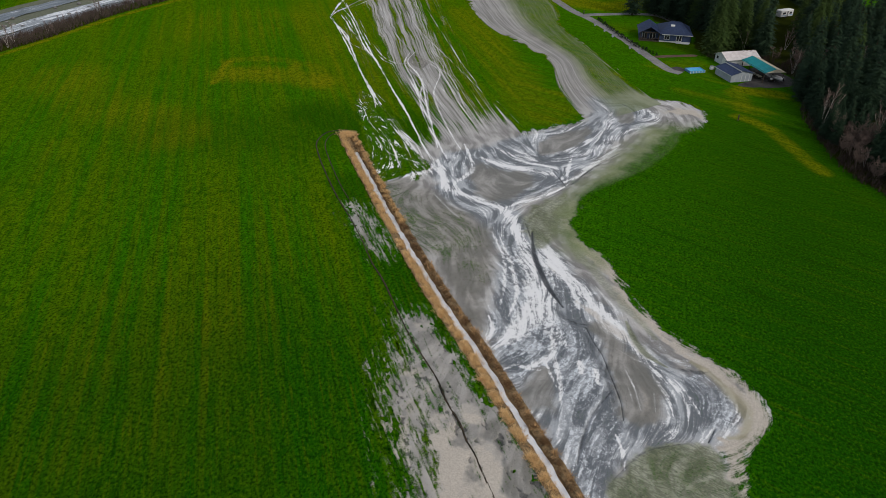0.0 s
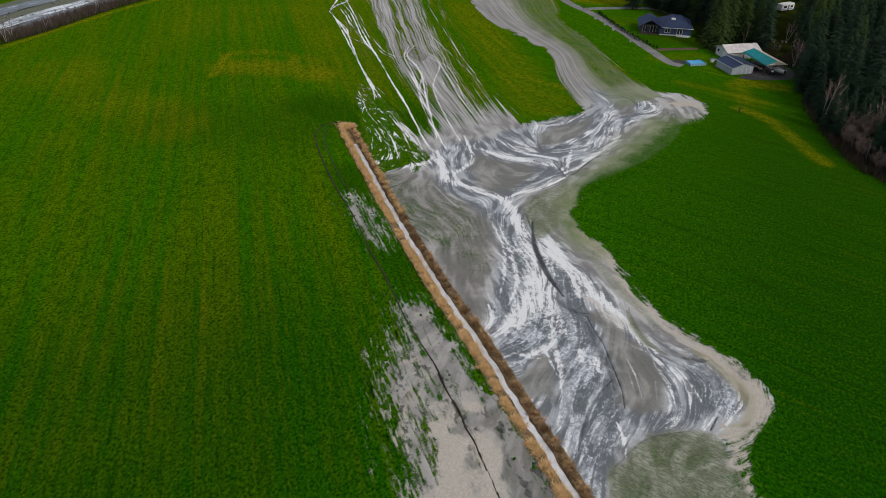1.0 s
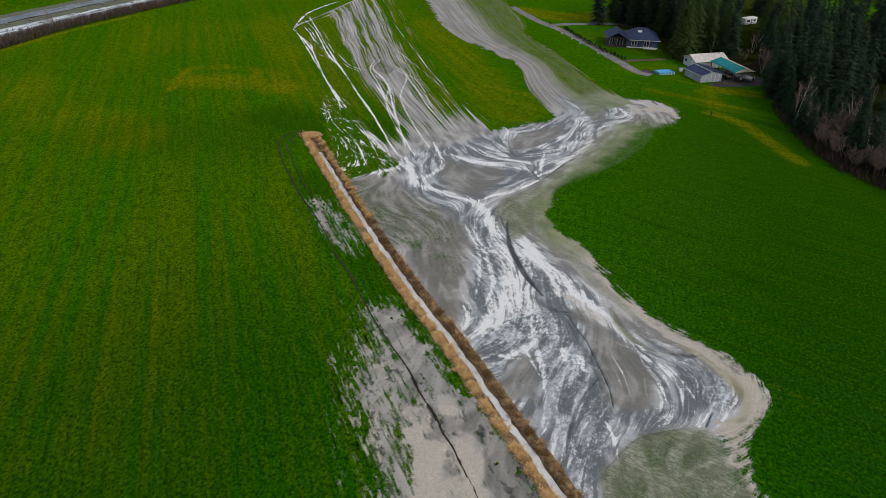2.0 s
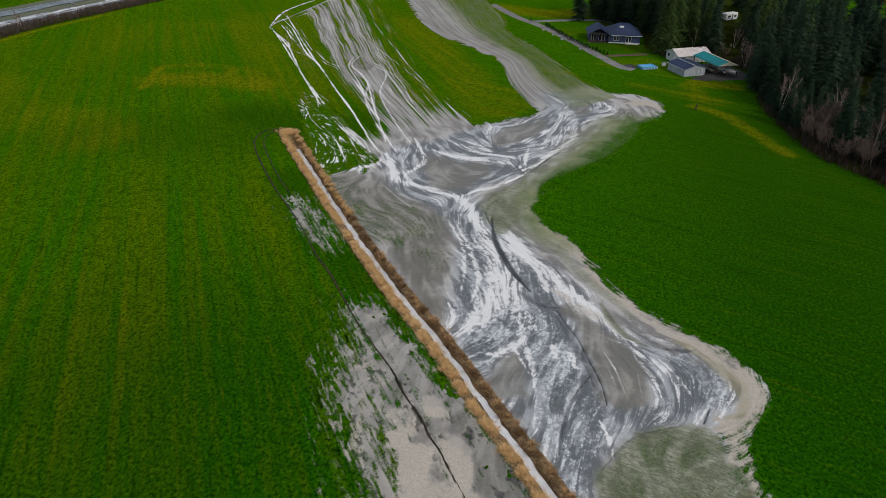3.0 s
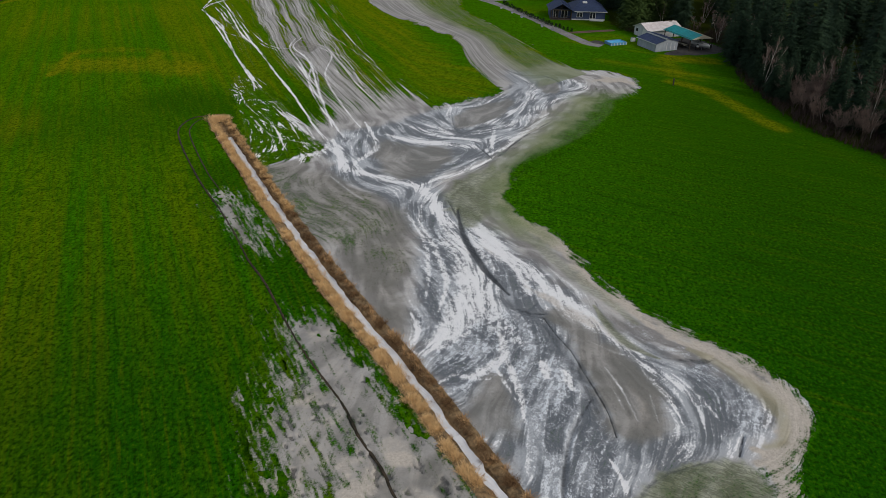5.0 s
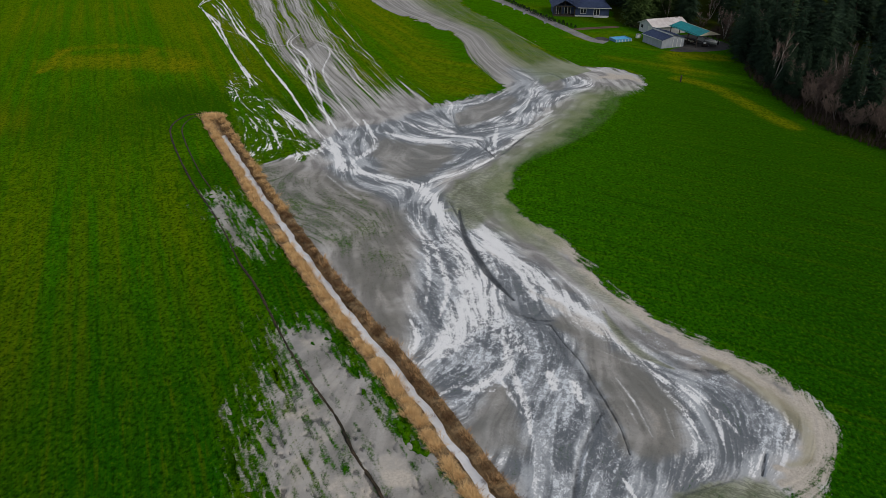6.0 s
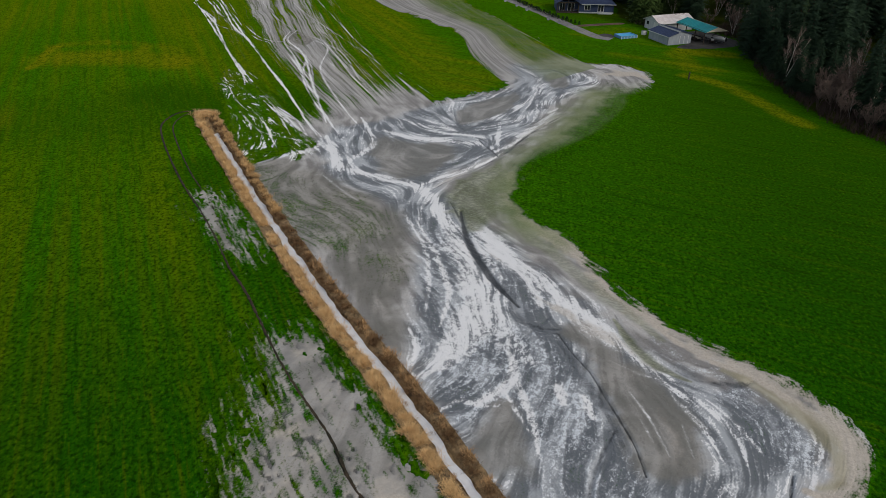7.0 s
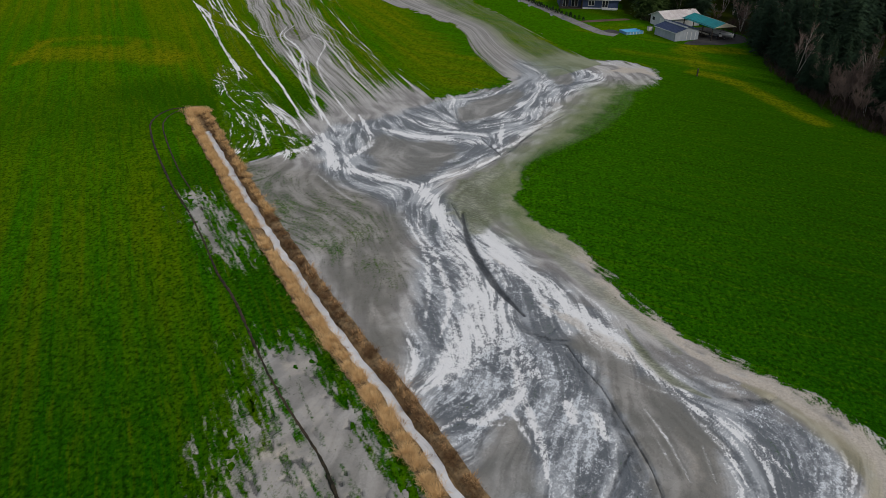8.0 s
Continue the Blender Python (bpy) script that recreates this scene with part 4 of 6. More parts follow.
layer["tan"] = np.where(RIGHT, layer["tan"], np.clip(0.08 + 0.26 * west + 0.46 * pale - 0.5 * slick + 0.30 * smooth(lattice_noise(SHAPE, 26, 41) + 0.5 * WOBBLE, 0.5, 0.8), 0, 1))
layer["comb"] = np.where(RIGHT, np.clip(1.2 - 2.0 * layer["olive"] - 0.95 * layer["mud"] - layer["film"], 0.1, 1), 0.15)
layer["comb"] = np.where(fan_east, np.minimum(layer["comb"], 0.38), np.where(in_fan, np.minimum(layer["comb"], 0.62), layer["comb"]))
for k in ("white", "wet", "foam", "dark", "olive", "film"):
    layer[k] = np.where(RIGHT, layer[k], 0)
# dark flecks in rows on the strip, sunk a little as holes
row_flecks = smooth(0.6 * drawn_rows(0.35, 0.7, 8) + 0.4 * drawn_rows(0.9, 2.5, 9), 0.62, 0.72) * (1 - pale)
layer["dark"] = np.where(RIGHT, layer["dark"], 0.75 * row_flecks)
rim = smooth(wash + 1.5 * WOBBLE, -0.5, 0.8) * (1 - smooth(wash + 1.5 * WOBBLE, 1.6, 3.2)) * ((gyy < 122) & (gxx > 18))
layer["tan"] = np.maximum(layer["tan"], 0.75 * rim)
layer["lush"] = np.where(RIGHT, 0.15 + 0.25 * smooth(gxx, 20, 34) * (1 - smooth(gyy, 158, 176)), 0.3)
layer["dry"] = np.where(RIGHT, 0.05 + 0.42 * smooth(gyy, 155, 175), 0.15)
height = 0.05 + 0.03 * (layer["streak_coarse"] - 0.5) - 0.20 * layer["dark"] - 0.05 * layer["white"] + 0.04 * layer["tan"] + 0.05 * WOBBLE * layer["mud"]
height = np.where(layer["thin"] > 1.0, 0.02, height)
height = np.where(edge_d < 2.6, np.minimum(height, 0.02), height)


def wash_sheet(name, keep, label, category):
    """The part of the raster where keep holds, as one sheet, finer where the camera passes nearer."""
    co, loops, values, n = [], [], {k: [] for k in layer}, 0
    for low, high, sy, sx in ((Y0, 120, 1, 1), (120, 185, 2, 1), (185, Y1, 4, 1)):
        rows = np.arange(np.searchsorted(gy, low) // sy * sy, min(np.searchsorted(gy, high) + 1, len(gy)), sy)
        cut = np.ix_(rows, np.arange(0, len(gx), sx))
        k = keep[cut]
        quad = k[:-1, :-1] & k[1:, :-1] & k[:-1, 1:] & k[1:, 1:]
        ids = np.arange(k.size).reshape(k.shape)
        quads = np.stack([ids[:-1, :-1], ids[:-1, 1:], ids[1:, 1:], ids[1:, :-1]], -1)[quad]
        if not len(quads):
            continue
        used_, flat = np.unique(quads, return_inverse=True)
        co.append(np.stack([gxx[cut].ravel(), gyy[cut].ravel(), height[cut].ravel()], 1)[used_])
        loops.append(flat.ravel() + n)
        for key, v in layer.items():
            values[key].append(v[cut].ravel()[used_])
        n += len(used_)
    co, flat = np.vstack(co), np.concatenate(loops)
    me = bpy.data.meshes.new(name)
    me.vertices.add(len(co))
    me.vertices.foreach_set("co", co.ravel())
    me.loops.add(flat.size)
    me.loops.foreach_set("vertex_index", flat.astype(np.int32))
    me.polygons.add(flat.size // 4)
    me.polygons.foreach_set("loop_start", np.arange(0, flat.size, 4, dtype=np.int32))
    me.update(calc_edges=True)
    for key, v in values.items():
        me.attributes.new(key, "FLOAT", "POINT").data.foreach_set("value", np.concatenate(v).astype(np.float32))
    me.polygons.foreach_set("use_smooth", np.ones(flat.size // 4, bool))
    me.materials.append(SILT)
    return tagged(new(name, me), label, category, kind="structure")


shown = (layer["thin"] - 0.7 * layer["white"] < 1.12) & (~RIGHT | ((wash > -0.6 * misty) & (wash + ragged > -1.2 * misty)) | (gxx < 10))
wash_sheet("silt_flat", shown & RIGHT & (edge_d > 1.6), "grey flood silt and milky braided streams over grass", "silt flat")
wash_sheet("silt_strip", shown & ~RIGHT & (edge_d > 1.9), "pale silt washed in stripes over grass", "silt strip")

# ---- the ground, one sheet to the horizon ----
def axis(low, high, step, reach):
    inner = np.arange(low, high + step, step)
    outer = np.cumsum(step * 1.25 ** np.arange(1, 34))
    outer = outer[outer < reach]
    return np.r_[low - outer[::-1], inner, high + outer]


ax_, ay_ = axis(-190, 150, 1.0, 4200), axis(-20, 330, 1.0, 4200)
wy, wx = np.meshgrid(ay_, ax_, indexing="ij")
core = (np.abs(wx) < 400) & (wy > -120) & (wy < 600)
fd, _, fs = away(wx, wy, FIELD_EDGE)
river_d = np.where(fs > 0, fd, -fd)
dd, _, _ = away(wx, wy, DITCH[::3])
gz = 0.25 * np.sin(wx / 41 + 1) * np.sin(wy / 57) * smooth(np.hypot(wx - 5, wy - 120), 130, 220)
gz = gz - 1.6 * smooth(1.8 - dd, 0, 0.6) - 2.2 * smooth(river_d, 8, 14) + 3.0 * smooth(river_d, 52, 70)
laid = shown[::8, ::8]
firm = laid.copy()
for di in (-2, -1, 0, 1, 2):
    for dj in (-2, -1, 0, 1, 2):
        firm &= np.roll(laid, (di, dj), (0, 1))
iy, ix = np.round(wy - Y0).astype(int), np.round(wx - X0).astype(int)
held = (iy >= 0) & (iy < firm.shape[0]) & (ix >= 0) & (ix < firm.shape[1]) & (np.abs(wx - np.round(wx)) < 0.01) & (np.abs(wy - np.round(wy)) < 0.01)
gz = gz - 0.40 * (held & firm[np.clip(iy, 0, firm.shape[0] - 1), np.clip(ix, 0, firm.shape[1] - 1)])
dry, lush = np.zeros(wx.shape), np.zeros(wx.shape)


def tint(field, width, amount, *points):
    d, _, _ = away(wx, wy, spline(points, 4))
    np.maximum(field, amount * (1 - smooth(d, 0.3 * width, 1.6 * width)), out=field)


tint(dry, 1.4, 0.95, (-61.5, 182), (-62.5, 200))
tint(dry, 3.0, 0.50, (-63, 200), (-56, 203), (-48, 202.5), (-41, 199.5), (-36, 195), (-32, 184))
tint(dry, 2.0, 0.7, (-41.5, 186), (-43, 199))
tint(dry, 7.5, 0.70, (-58, 189), (-45, 189), (-35, 186))
tint(dry, 12, 0.45, (-62, 149.5), (-77, 162), (-90, 169), (-104, 186))
tint(dry, 3.5, 0.35, (-80.5, 125.7), (-82, 133.4), (-84, 142))
tint(dry, 22, 0.28, (-50, 60), (-42, 80), (-34, 100))
tint(dry, 26, 0.34, (-75, 235), (-40, 250))
tint(dry, 16, 0.42, (-18, 182), (-26, 215), (-42, 262))
tint(dry, 2.4, 0.66, (72, 168), (74.5, 164.9), (76.7, 160.1), (78, 152.7), (78.7, 144.6), (80, 137.2))
tint(dry, 3, 0.22, (80, 137), (84, 122), (90, 105))
tint(dry, 3.5, 0.6, (75.5, 173.3), (76.5, 180), (76.9, 185), (82.1, 186.5))
tint(dry, 5, 0.42, (64, 185), (72, 180), (78, 172))
tint(dry, 4, 0.8, (80, 187), (88, 184))
tint(dry, 9, 0.55, (30, 178), (24, 166), (20, 185), (14, 215), (4, 260))
tint(dry, 1.4, 0.8, (-152, 147), (-128, 199.5), (-112, 241), (-99, 266))
tint(dry, 6, 0.4, (62, 205), (72, 208), (75, 195))
tint(dry, 9, 0.8, (40, 285), (60, 275), (90, 285))
tint(dry, 8, 0.4, (58, 245), (66, 248), (74, 224))
tint(lush, 9, 0.9, (-32, 162), (-24, 158), (-12, 158), (-6, 150))
tint(lush, 12, 0.5, (-60, 150), (-35, 150))
# right field: deeper green, plus the lens's edge darkening put into the grass
tint(lush, 42, 1.0, (88, 140), (76, 95), (70, 60), (68, 20))
tint(lush, 7, 0.7, (62, 224), (72, 226), (78, 222))
# near left: darkening towards the lens's corner, put into the grass colour
tint(lush, 30, 0.8, (-30, 62), (-48, 48), (-60, 20))
tint(lush, 3.5, 0.8, (-20, 128), (-10, 104), (-3, 88), (3, 76))
tint(lush, 5, 0.8, (78, 176), (86, 170), (84, 158))
WOOD_EDGE = spline([(150, -60), (112, 40), (97, 100), (88.5, 127), (84.8, 138), (86, 152), (88, 166), (92, 178), (97.5, 192), (94, 208), (80, 214), (77, 224), (80, 240), (72, 262), (100, 300), (180, 330), (400, 380)], 4)
wd, _, ws = away(wx, wy, WOOD_EDGE)
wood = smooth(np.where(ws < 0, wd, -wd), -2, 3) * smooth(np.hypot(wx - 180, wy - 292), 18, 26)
stone = smooth(river_d, 13, 15) * (1 - smooth(river_d, 44, 50))
wood = np.maximum(wood, smooth(river_d, 0.5, 1.5) * (1 - smooth(river_d, 13, 14.5)))
ids = np.arange(wx.size).reshape(wx.shape)
quads = np.stack([ids[:-1, :-1], ids[:-1, 1:], ids[1:, 1:], ids[1:, :-1]], -1).reshape(-1, 4)
me = bpy.data.meshes.new("ground")
me.vertices.add(wx.size)
me.vertices.foreach_set("co", np.stack([wx, wy, gz], -1).ravel())
me.loops.add(quads.size)
me.loops.foreach_set("vertex_index", quads.ravel().astype(np.int32))
me.polygons.add(len(quads))
me.polygons.foreach_set("loop_start", np.arange(0, quads.size, 4, dtype=np.int32))
me.update(calc_edges=True)
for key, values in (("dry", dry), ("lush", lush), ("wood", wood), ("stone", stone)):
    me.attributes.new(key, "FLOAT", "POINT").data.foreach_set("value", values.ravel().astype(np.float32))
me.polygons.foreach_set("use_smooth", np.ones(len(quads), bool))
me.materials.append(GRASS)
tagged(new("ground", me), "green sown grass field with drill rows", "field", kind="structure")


# ---- ditch and furrow ----
def sweep(name, line, profile, material, label, category, wobble=0.0, kind="structure"):
    """A strip along a line with a cross profile of (offset to the left, height)."""
    rnd = random.Random(7)
    tang = np.gradient(line, axis=0)
    tang /= np.hypot(*tang.T)[:, None]
    verts, faces, n = [], [], len(profile)
    for p, t in zip(line, tang):
        for s, z in profile:
            s += rnd.uniform(-wobble, wobble)
            verts.append((p[0] - t[1] * s, p[1] + t[0] * s, z + rnd.uniform(-wobble, wobble) * 0.25))
    for a in range(len(line) - 1):
        for b in range(n - 1):
            faces.append((a * n + b, a * n + b + 1, a * n + n + b + 1, a * n + n + b))
    me = mesh_of(name, verts, faces, material)
    return tagged(new(name, me), label, category, kind=kind)


sweep("ditch", DITCH[:190], [(-2.1, -0.03), (-1.7, 0.07), (-1.2, 0.05), (-0.75, -0.12), (-0.45, -0.45), (0.36, -0.45), (0.62, -0.15), (1.0, 0.04), (1.5, 0.09), (1.9, -0.03)], BANK, "straight drainage ditch with thatched soil banks", "ditch", 0.12)
sweep("ditch_water", DITCH[9:190] + 0.10 * np.c_[np.sin(0.9 * DITCH[9:190, 1]) + np.sin(2.1 * DITCH[9:190, 1]), np.zeros(181)], [(-0.46, -0.31), (-0.22, -0.309), (-0.05, -0.31), (0.16, -0.309), (0.38, -0.31)], MILK, "pale milky water in a drainage ditch", "water", 0.10)
sweep("furrow", FURROW_LINE, [(-0.16, 0.0), (-0.10, 0.10), (-0.02, 0.085), (0.06, 0.10), (0.13, 0.0)], FURROW, "dark narrow furrow cut in the field", "furrow", 0.05)
sweep("wheel_track", TRACK_LINE, [(-0.12, -0.01), (-0.05, 0.06), (0.05, 0.06), (0.12, -0.01)], FURROW, "faint dark wheel track curving in grass", "wheel track", 0.03)


# ---- blades, reeds and brush ----
BANK_BRUSH = leafy("grey_brush", (0.045, 0.032, 0.026), (0.16, 0.125, 0.10))
def blades(name, base, count, length, width, lean, material, label, category, seed=1, droop=0.5, heading=None, fan=3.2):
    """Tufts of bent blades on base points (n x 3), count to a tuft, as one mesh."""
    r = np.random.RandomState(seed)
    p = np.repeat(base, count, 0) + np.c_[r.normal(0, 0.10, (len(base) * count, 2)), np.zeros(len(base) * count)]
    n = len(p)
    a = r.uniform(-fan, fan, n) + (0 if heading is None else np.repeat(heading, count))
    size = (np.repeat(length, count) if np.ndim(length) else length) * r.uniform(0.55, 1.25, n)
    size = size[:, None]
    out = np.c_[np.cos(a), np.sin(a), np.zeros(n)]
    side = np.c_[-np.sin(a), np.cos(a), np.zeros(n)] * (width * r.uniform(0.6, 1.3, n))[:, None]
    tilt = (lean * r.uniform(0.2, 1.5, n))[:, None]
    up = np.array([0, 0, 1.0])
    mid = p + size * (0.55 * up + 0.45 * tilt * out)
    tip = p + size * ((1.0 - droop * tilt) * up + 1.05 * tilt * out)
    co = np.stack([p - side, p + side, mid - 0.8 * side, mid + 0.8 * side, tip], 1).reshape(-1, 3)
    k = 5 * np.arange(n, dtype=np.int32)[:, None]
    flat = np.concatenate([k + [[0, 1, 3, 2]], k + [[2, 3, 4]]], 1).ravel()
    starts = (7 * np.arange(n, dtype=np.int32)[:, None] + [[0, 4]]).ravel()
    me = bpy.data.meshes.new(name)
    me.vertices.add(len(co))
    me.vertices.foreach_set("co", co.ravel())
    me.loops.add(len(flat))
    me.loops.foreach_set("vertex_index", flat.astype(np.int32))
    me.polygons.add(2 * n)
    me.polygons.foreach_set("loop_start", starts.astype(np.int32))
    me.update(calc_edges=True)
    me.materials.append(material)
    return tagged(new(name, me), label, category, kind="stuff")


def beside(line, count, low, high, seed):
    """Points scattered along a line, between two offsets to its left; also the line's heading there."""
    r = np.random.RandomState(seed)
    tang = np.gradient(line, axis=0)
    f = r.uniform(0, len(line) - 1.001, count)
    i = f.astype(int)
    p = line[i] + (f - i)[:, None] * (line[i + 1] - line[i])
    t = tang[i] / np.hypot(*tang[i].T)[:, None]
    s = r.uniform(low, high, count)
    return np.c_[p[:, 0] - t[:, 1] * s, p[:, 1] + t[:, 0] * s, np.zeros(count)], np.arctan2(t[:, 1], t[:, 0]), s


def bank_z(s):
    return np.interp(np.abs(s), [0.45, 0.8, 1.25, 1.9], [-0.5, -0.25, 0.0, 0.05])


def reeds(name, low, high, count, material, label, seed, length, lean=0.75, gap=None, ya=-1e9, yb=1e9):
    """Clumps of reeds along the ditch: tufts gathered round uneven centres, their blades falling outwards."""
    r = np.random.RandomState(seed)
    p, head, s = beside(DITCH[1:185], count, low, high, seed)
    keep = (p[:, 1] > ya) & (p[:, 1] < yb)
    if gap:
        keep &= (p[:, 1] < gap[0]) | (p[:, 1] > gap[1])
    ragged_ = 0.22 * np.sin(1.9 * p[:, 1] + seed) + 0.16 * np.sin(4.3 * p[:, 1] + 2 * seed)
    keep &= r.rand(count) < 0.62 + 1.4 * ragged_
    p, s = p[keep], s[keep] + (ragged_ * np.sign(s))[keep] * 0.6
    p[:, 0] += (ragged_ * np.sign(low))[keep] * 0.6
    size = r.uniform(0.45, 1.2, len(p)) + 0.7 * (r.rand(len(p)) < 0.12)
    each = 12
    off = r.normal(0, 0.17, (len(p) * each, 2)) * np.repeat(size, each)[:, None]
    q = np.repeat(p, each, 0)
    q[:, :2] += off
    q[:, 2] = np.repeat(bank_z(s), each) - 0.04
    blades(name, q, 7, np.repeat(length * (0.5 + 0.5 * size), each), 0.013, lean, material, label, "reeds", seed, 0.55, np.arctan2(off[:, 1], off[:, 0]), 0.9)


WEST_GAP = (105.6, 108.2)
reeds("reeds", -1.65, -0.95, 1500, REED_PALE, "pale straw-coloured dead reeds on a ditch bank", 11, 0.62, gap=WEST_GAP)
reeds("reeds", -1.0, -0.72, 200, REED_TAN, "tawny dead reeds by the water of a ditch", 15, 0.34, gap=WEST_GAP)
reeds("reeds", 0.78, 1.25, 1100, REED_BROWN_SHADED, "dark brown dead reeds with painted shade on the inner ditch bank", 12, 0.45)
reeds("reeds", 1.0, 1.5, 480, REED_PALE, "tan dead reeds along the top of a ditch bank", 13, 0.60, ya=112)
reeds("reeds", 1.0, 1.5, 330, REED_TAN, "tawny dead reeds along the top of a ditch bank", 16, 0.58, ya=40, yb=101)
end = np.c_[np.random.RandomState(4).normal(0, 0.8, (420, 2)) * [1.1, 0.9] + [-22.4, 150.6], np.full(420, -0.05)]
blades("reeds", end, 9, 0.7, 0.020, 0.8, REED_PALE, "straw-coloured dead reeds at the head of a ditch", "reeds", 14)


def wood_points(line, count, low, high, seed, ya=-1e9, yb=1e9):
    p, head, s = beside(line, count, low, high, seed)
    keep = (p[:, 1] > ya) & (p[:, 1] < yb)
    return p[keep], head[keep], s[keep]


p, _, _ = wood_points(WOOD_EDGE, 16000, -13, 0.6, 21, 70, 216)
blades("undergrowth", p, 11, 1.7, 0.020, 0.55, BRUSH, "bare brown undergrowth at the wood's edge", "brush", 22, 0.2)
p, _, s = wood_points(FIELD_EDGE, 7000, 0.8, 14, 23, 120, 330)
p[:, 2] = -2.2 * smooth(s, 8, 14)
blades("brush", p, 10, 2.3, 0.030, 0.7, BANK_BRUSH, "bare brown brush on a river bank", "brush", 24, 0.25)


# ---- trees ----
def fir_meshes(name, h, r, seed, droop, needles, dense=1.0):
    """Trunk and crown meshes of a conifer."""
    rnd = random.Random(seed)
    bm = bmesh.new()
    tube(bm, [Vector((0.1 * math.sin(k * 1.3 + seed), 0.1 * math.cos(k + seed), h * k / 5)) for k in range(6)], [0.30 * (1 - 0.17 * k) * h / 20 + 0.02 for k in range(6)], 7)
    trunk = bpy.data.meshes.new("trunk")
    bm.to_mesh(trunk)
    bm.free()
    trunk.materials.append(BARK)
    verts, faces = [], []
    z = 0.07 * h
    while z < 0.985 * h:
        f = z / h
        reach = r * (1 - f) ** 0.75 * (1.0 if f > 0.18 else 0.72)
        for k in range(max(4, int((9 - 3 * f) * dense))):
            a = rnd.uniform(0, 6.283)
            size = reach * rnd.uniform(0.55, 1.12) + 0.15
            start = Vector((0, 0, z + rnd.uniform(-0.3, 0.3)))
            out, side = Vector((math.cos(a), math.sin(a), 0)), Vector((-math.sin(a), math.cos(a), 0))
            sag = droop * rnd.uniform(0.6, 1.4)
            lift = 0.25 * (f > 0.75)
            for s in range(5):
                t = 0.18 + 0.82 * s / 4
                p = start + out * size * t + Vector((0, 0, size * (lift * t - sag * t * t)))
                w = size * (0.36 * (1.15 - t)) * rnd.uniform(0.7, 1.3) + 0.12
                for sign in (1, -1):
                    q = p + side * sign * w + out * w * 0.7 + Vector((0, 0, -w * rnd.uniform(0.15, 0.6)))
                    b = p - out * w * 0.55 + Vector((0, 0, rnd.uniform(-0.05, 0.12)))
                    c = p + out * w * 0.35 + Vector((0, 0, rnd.uniform(-0.15, 0.05)))
                    n = len(verts)
                    verts += [b, q, c]
                    faces.append((n, n + 1, n + 2))
        z += h * 0.019 / dense * rnd.uniform(0.8, 1.2)
    n = len(verts)
    for k in range(4):
        a = k * 1.57
        verts += [Vector((0, 0, h * 1.03)), Vector((0.22 * math.cos(a), 0.22 * math.sin(a), h * 0.95)), Vector((0.22 * math.cos(a + 1.5), 0.22 * math.sin(a + 1.5), h * 0.95))]
        faces.append((n + 3 * k, n + 3 * k + 1, n + 3 * k + 2))
    return trunk, mesh_of("crown", verts, faces, needles)


def bare_meshes(name, h, seed, bark, stems=1, spread=0.5, fuzz=1.0, rise=0.25, thick=0.0058, reach=1.0):
    """Stems with limbs, and the fine twigs as the crown, of a leafless tree."""
    rnd = random.Random(seed)
    bm = bmesh.new()
    verts, faces = [], []

    def twig(p, d, size):
        side = d.orthogonal().normalized() * 0.019
        side.rotate(Euler((0, 0, rnd.uniform(0, 6))))
        n = len(verts)
        tip = p + d * size
        verts.extend([p - side, p + side, tip])
        faces.append((n, n + 1, n + 2))

    def limb(p, d, size, thick, level):
        pts, rad = [p.copy()], [thick]
        for k in range(3):
            d = (d + Vector((rnd.gauss(0, 0.10), rnd.gauss(0, 0.10), rnd.uniform(0, 0.12)))).normalized()
            pts.append(pts[-1] + d * size / 3)
            rad.append(thick * (1 - 0.27 * (k + 1)))
        tube(bm, pts, rad, 5 if level == 0 else 3)
        for k in range(int((10, 6, 0)[level] if level < 2 else 0)):
            t = rnd.uniform(0.3 if level == 0 else 0.15, 1)
            i = min(2, int(t * 3))
            q = pts[i].lerp(pts[i + 1], t * 3 - i)
            a = rnd.uniform(0, 6.283)
            nd = (d + Vector((math.cos(a), math.sin(a), rise)) * rnd.uniform(0.5, 0.5 + spread)).normalized()
            limb(q, nd, reach * size * rnd.uniform(0.28, 0.5) * (1.1 - 0.5 * t if level == 0 else 1), thick * (0.38 if rise < 0.4 else 0.26), level + 1)
        if level:
            for k in range(int((0, 20, 18)[level] * fuzz)):
                i = rnd.randrange(3)
                q = pts[i].lerp(pts[i + 1], rnd.random())
                twig(q, (d + Vector((rnd.gauss(0, 0.5), rnd.gauss(0, 0.5), rnd.gauss(0.15, 0.4)))).normalized(), rnd.uniform(0.4, 1.2) * h / 12)

    for k in range(stems):
        a = k * 2.4 + seed
        lean = 0.05 if stems == 1 else rnd.uniform(0.1, 0.28) * (1 if rise < 0.4 else 0.5)
        limb(Vector((0.25 * math.cos(a), 0.25 * math.sin(a), -0.1)) * (stems > 1), Vector((lean * math.cos(a), lean * math.sin(a), 1)).normalized(), h * rnd.uniform(0.75, 1), thick * h, 0)
    trunk = bpy.data.meshes.new("trunk")
    bm.to_mesh(trunk)
    bm.free()
    trunk.materials.append(bark)
    return trunk, mesh_of("crown", verts, faces, TWIG)


def tree_of(name, meshes, label, group):
    ob = tagged(thing(name, (0, 0, 0)), label, "tree", group)
    for me in meshes:
        new(me.name.split(".")[0], me).parent = ob
    return ob


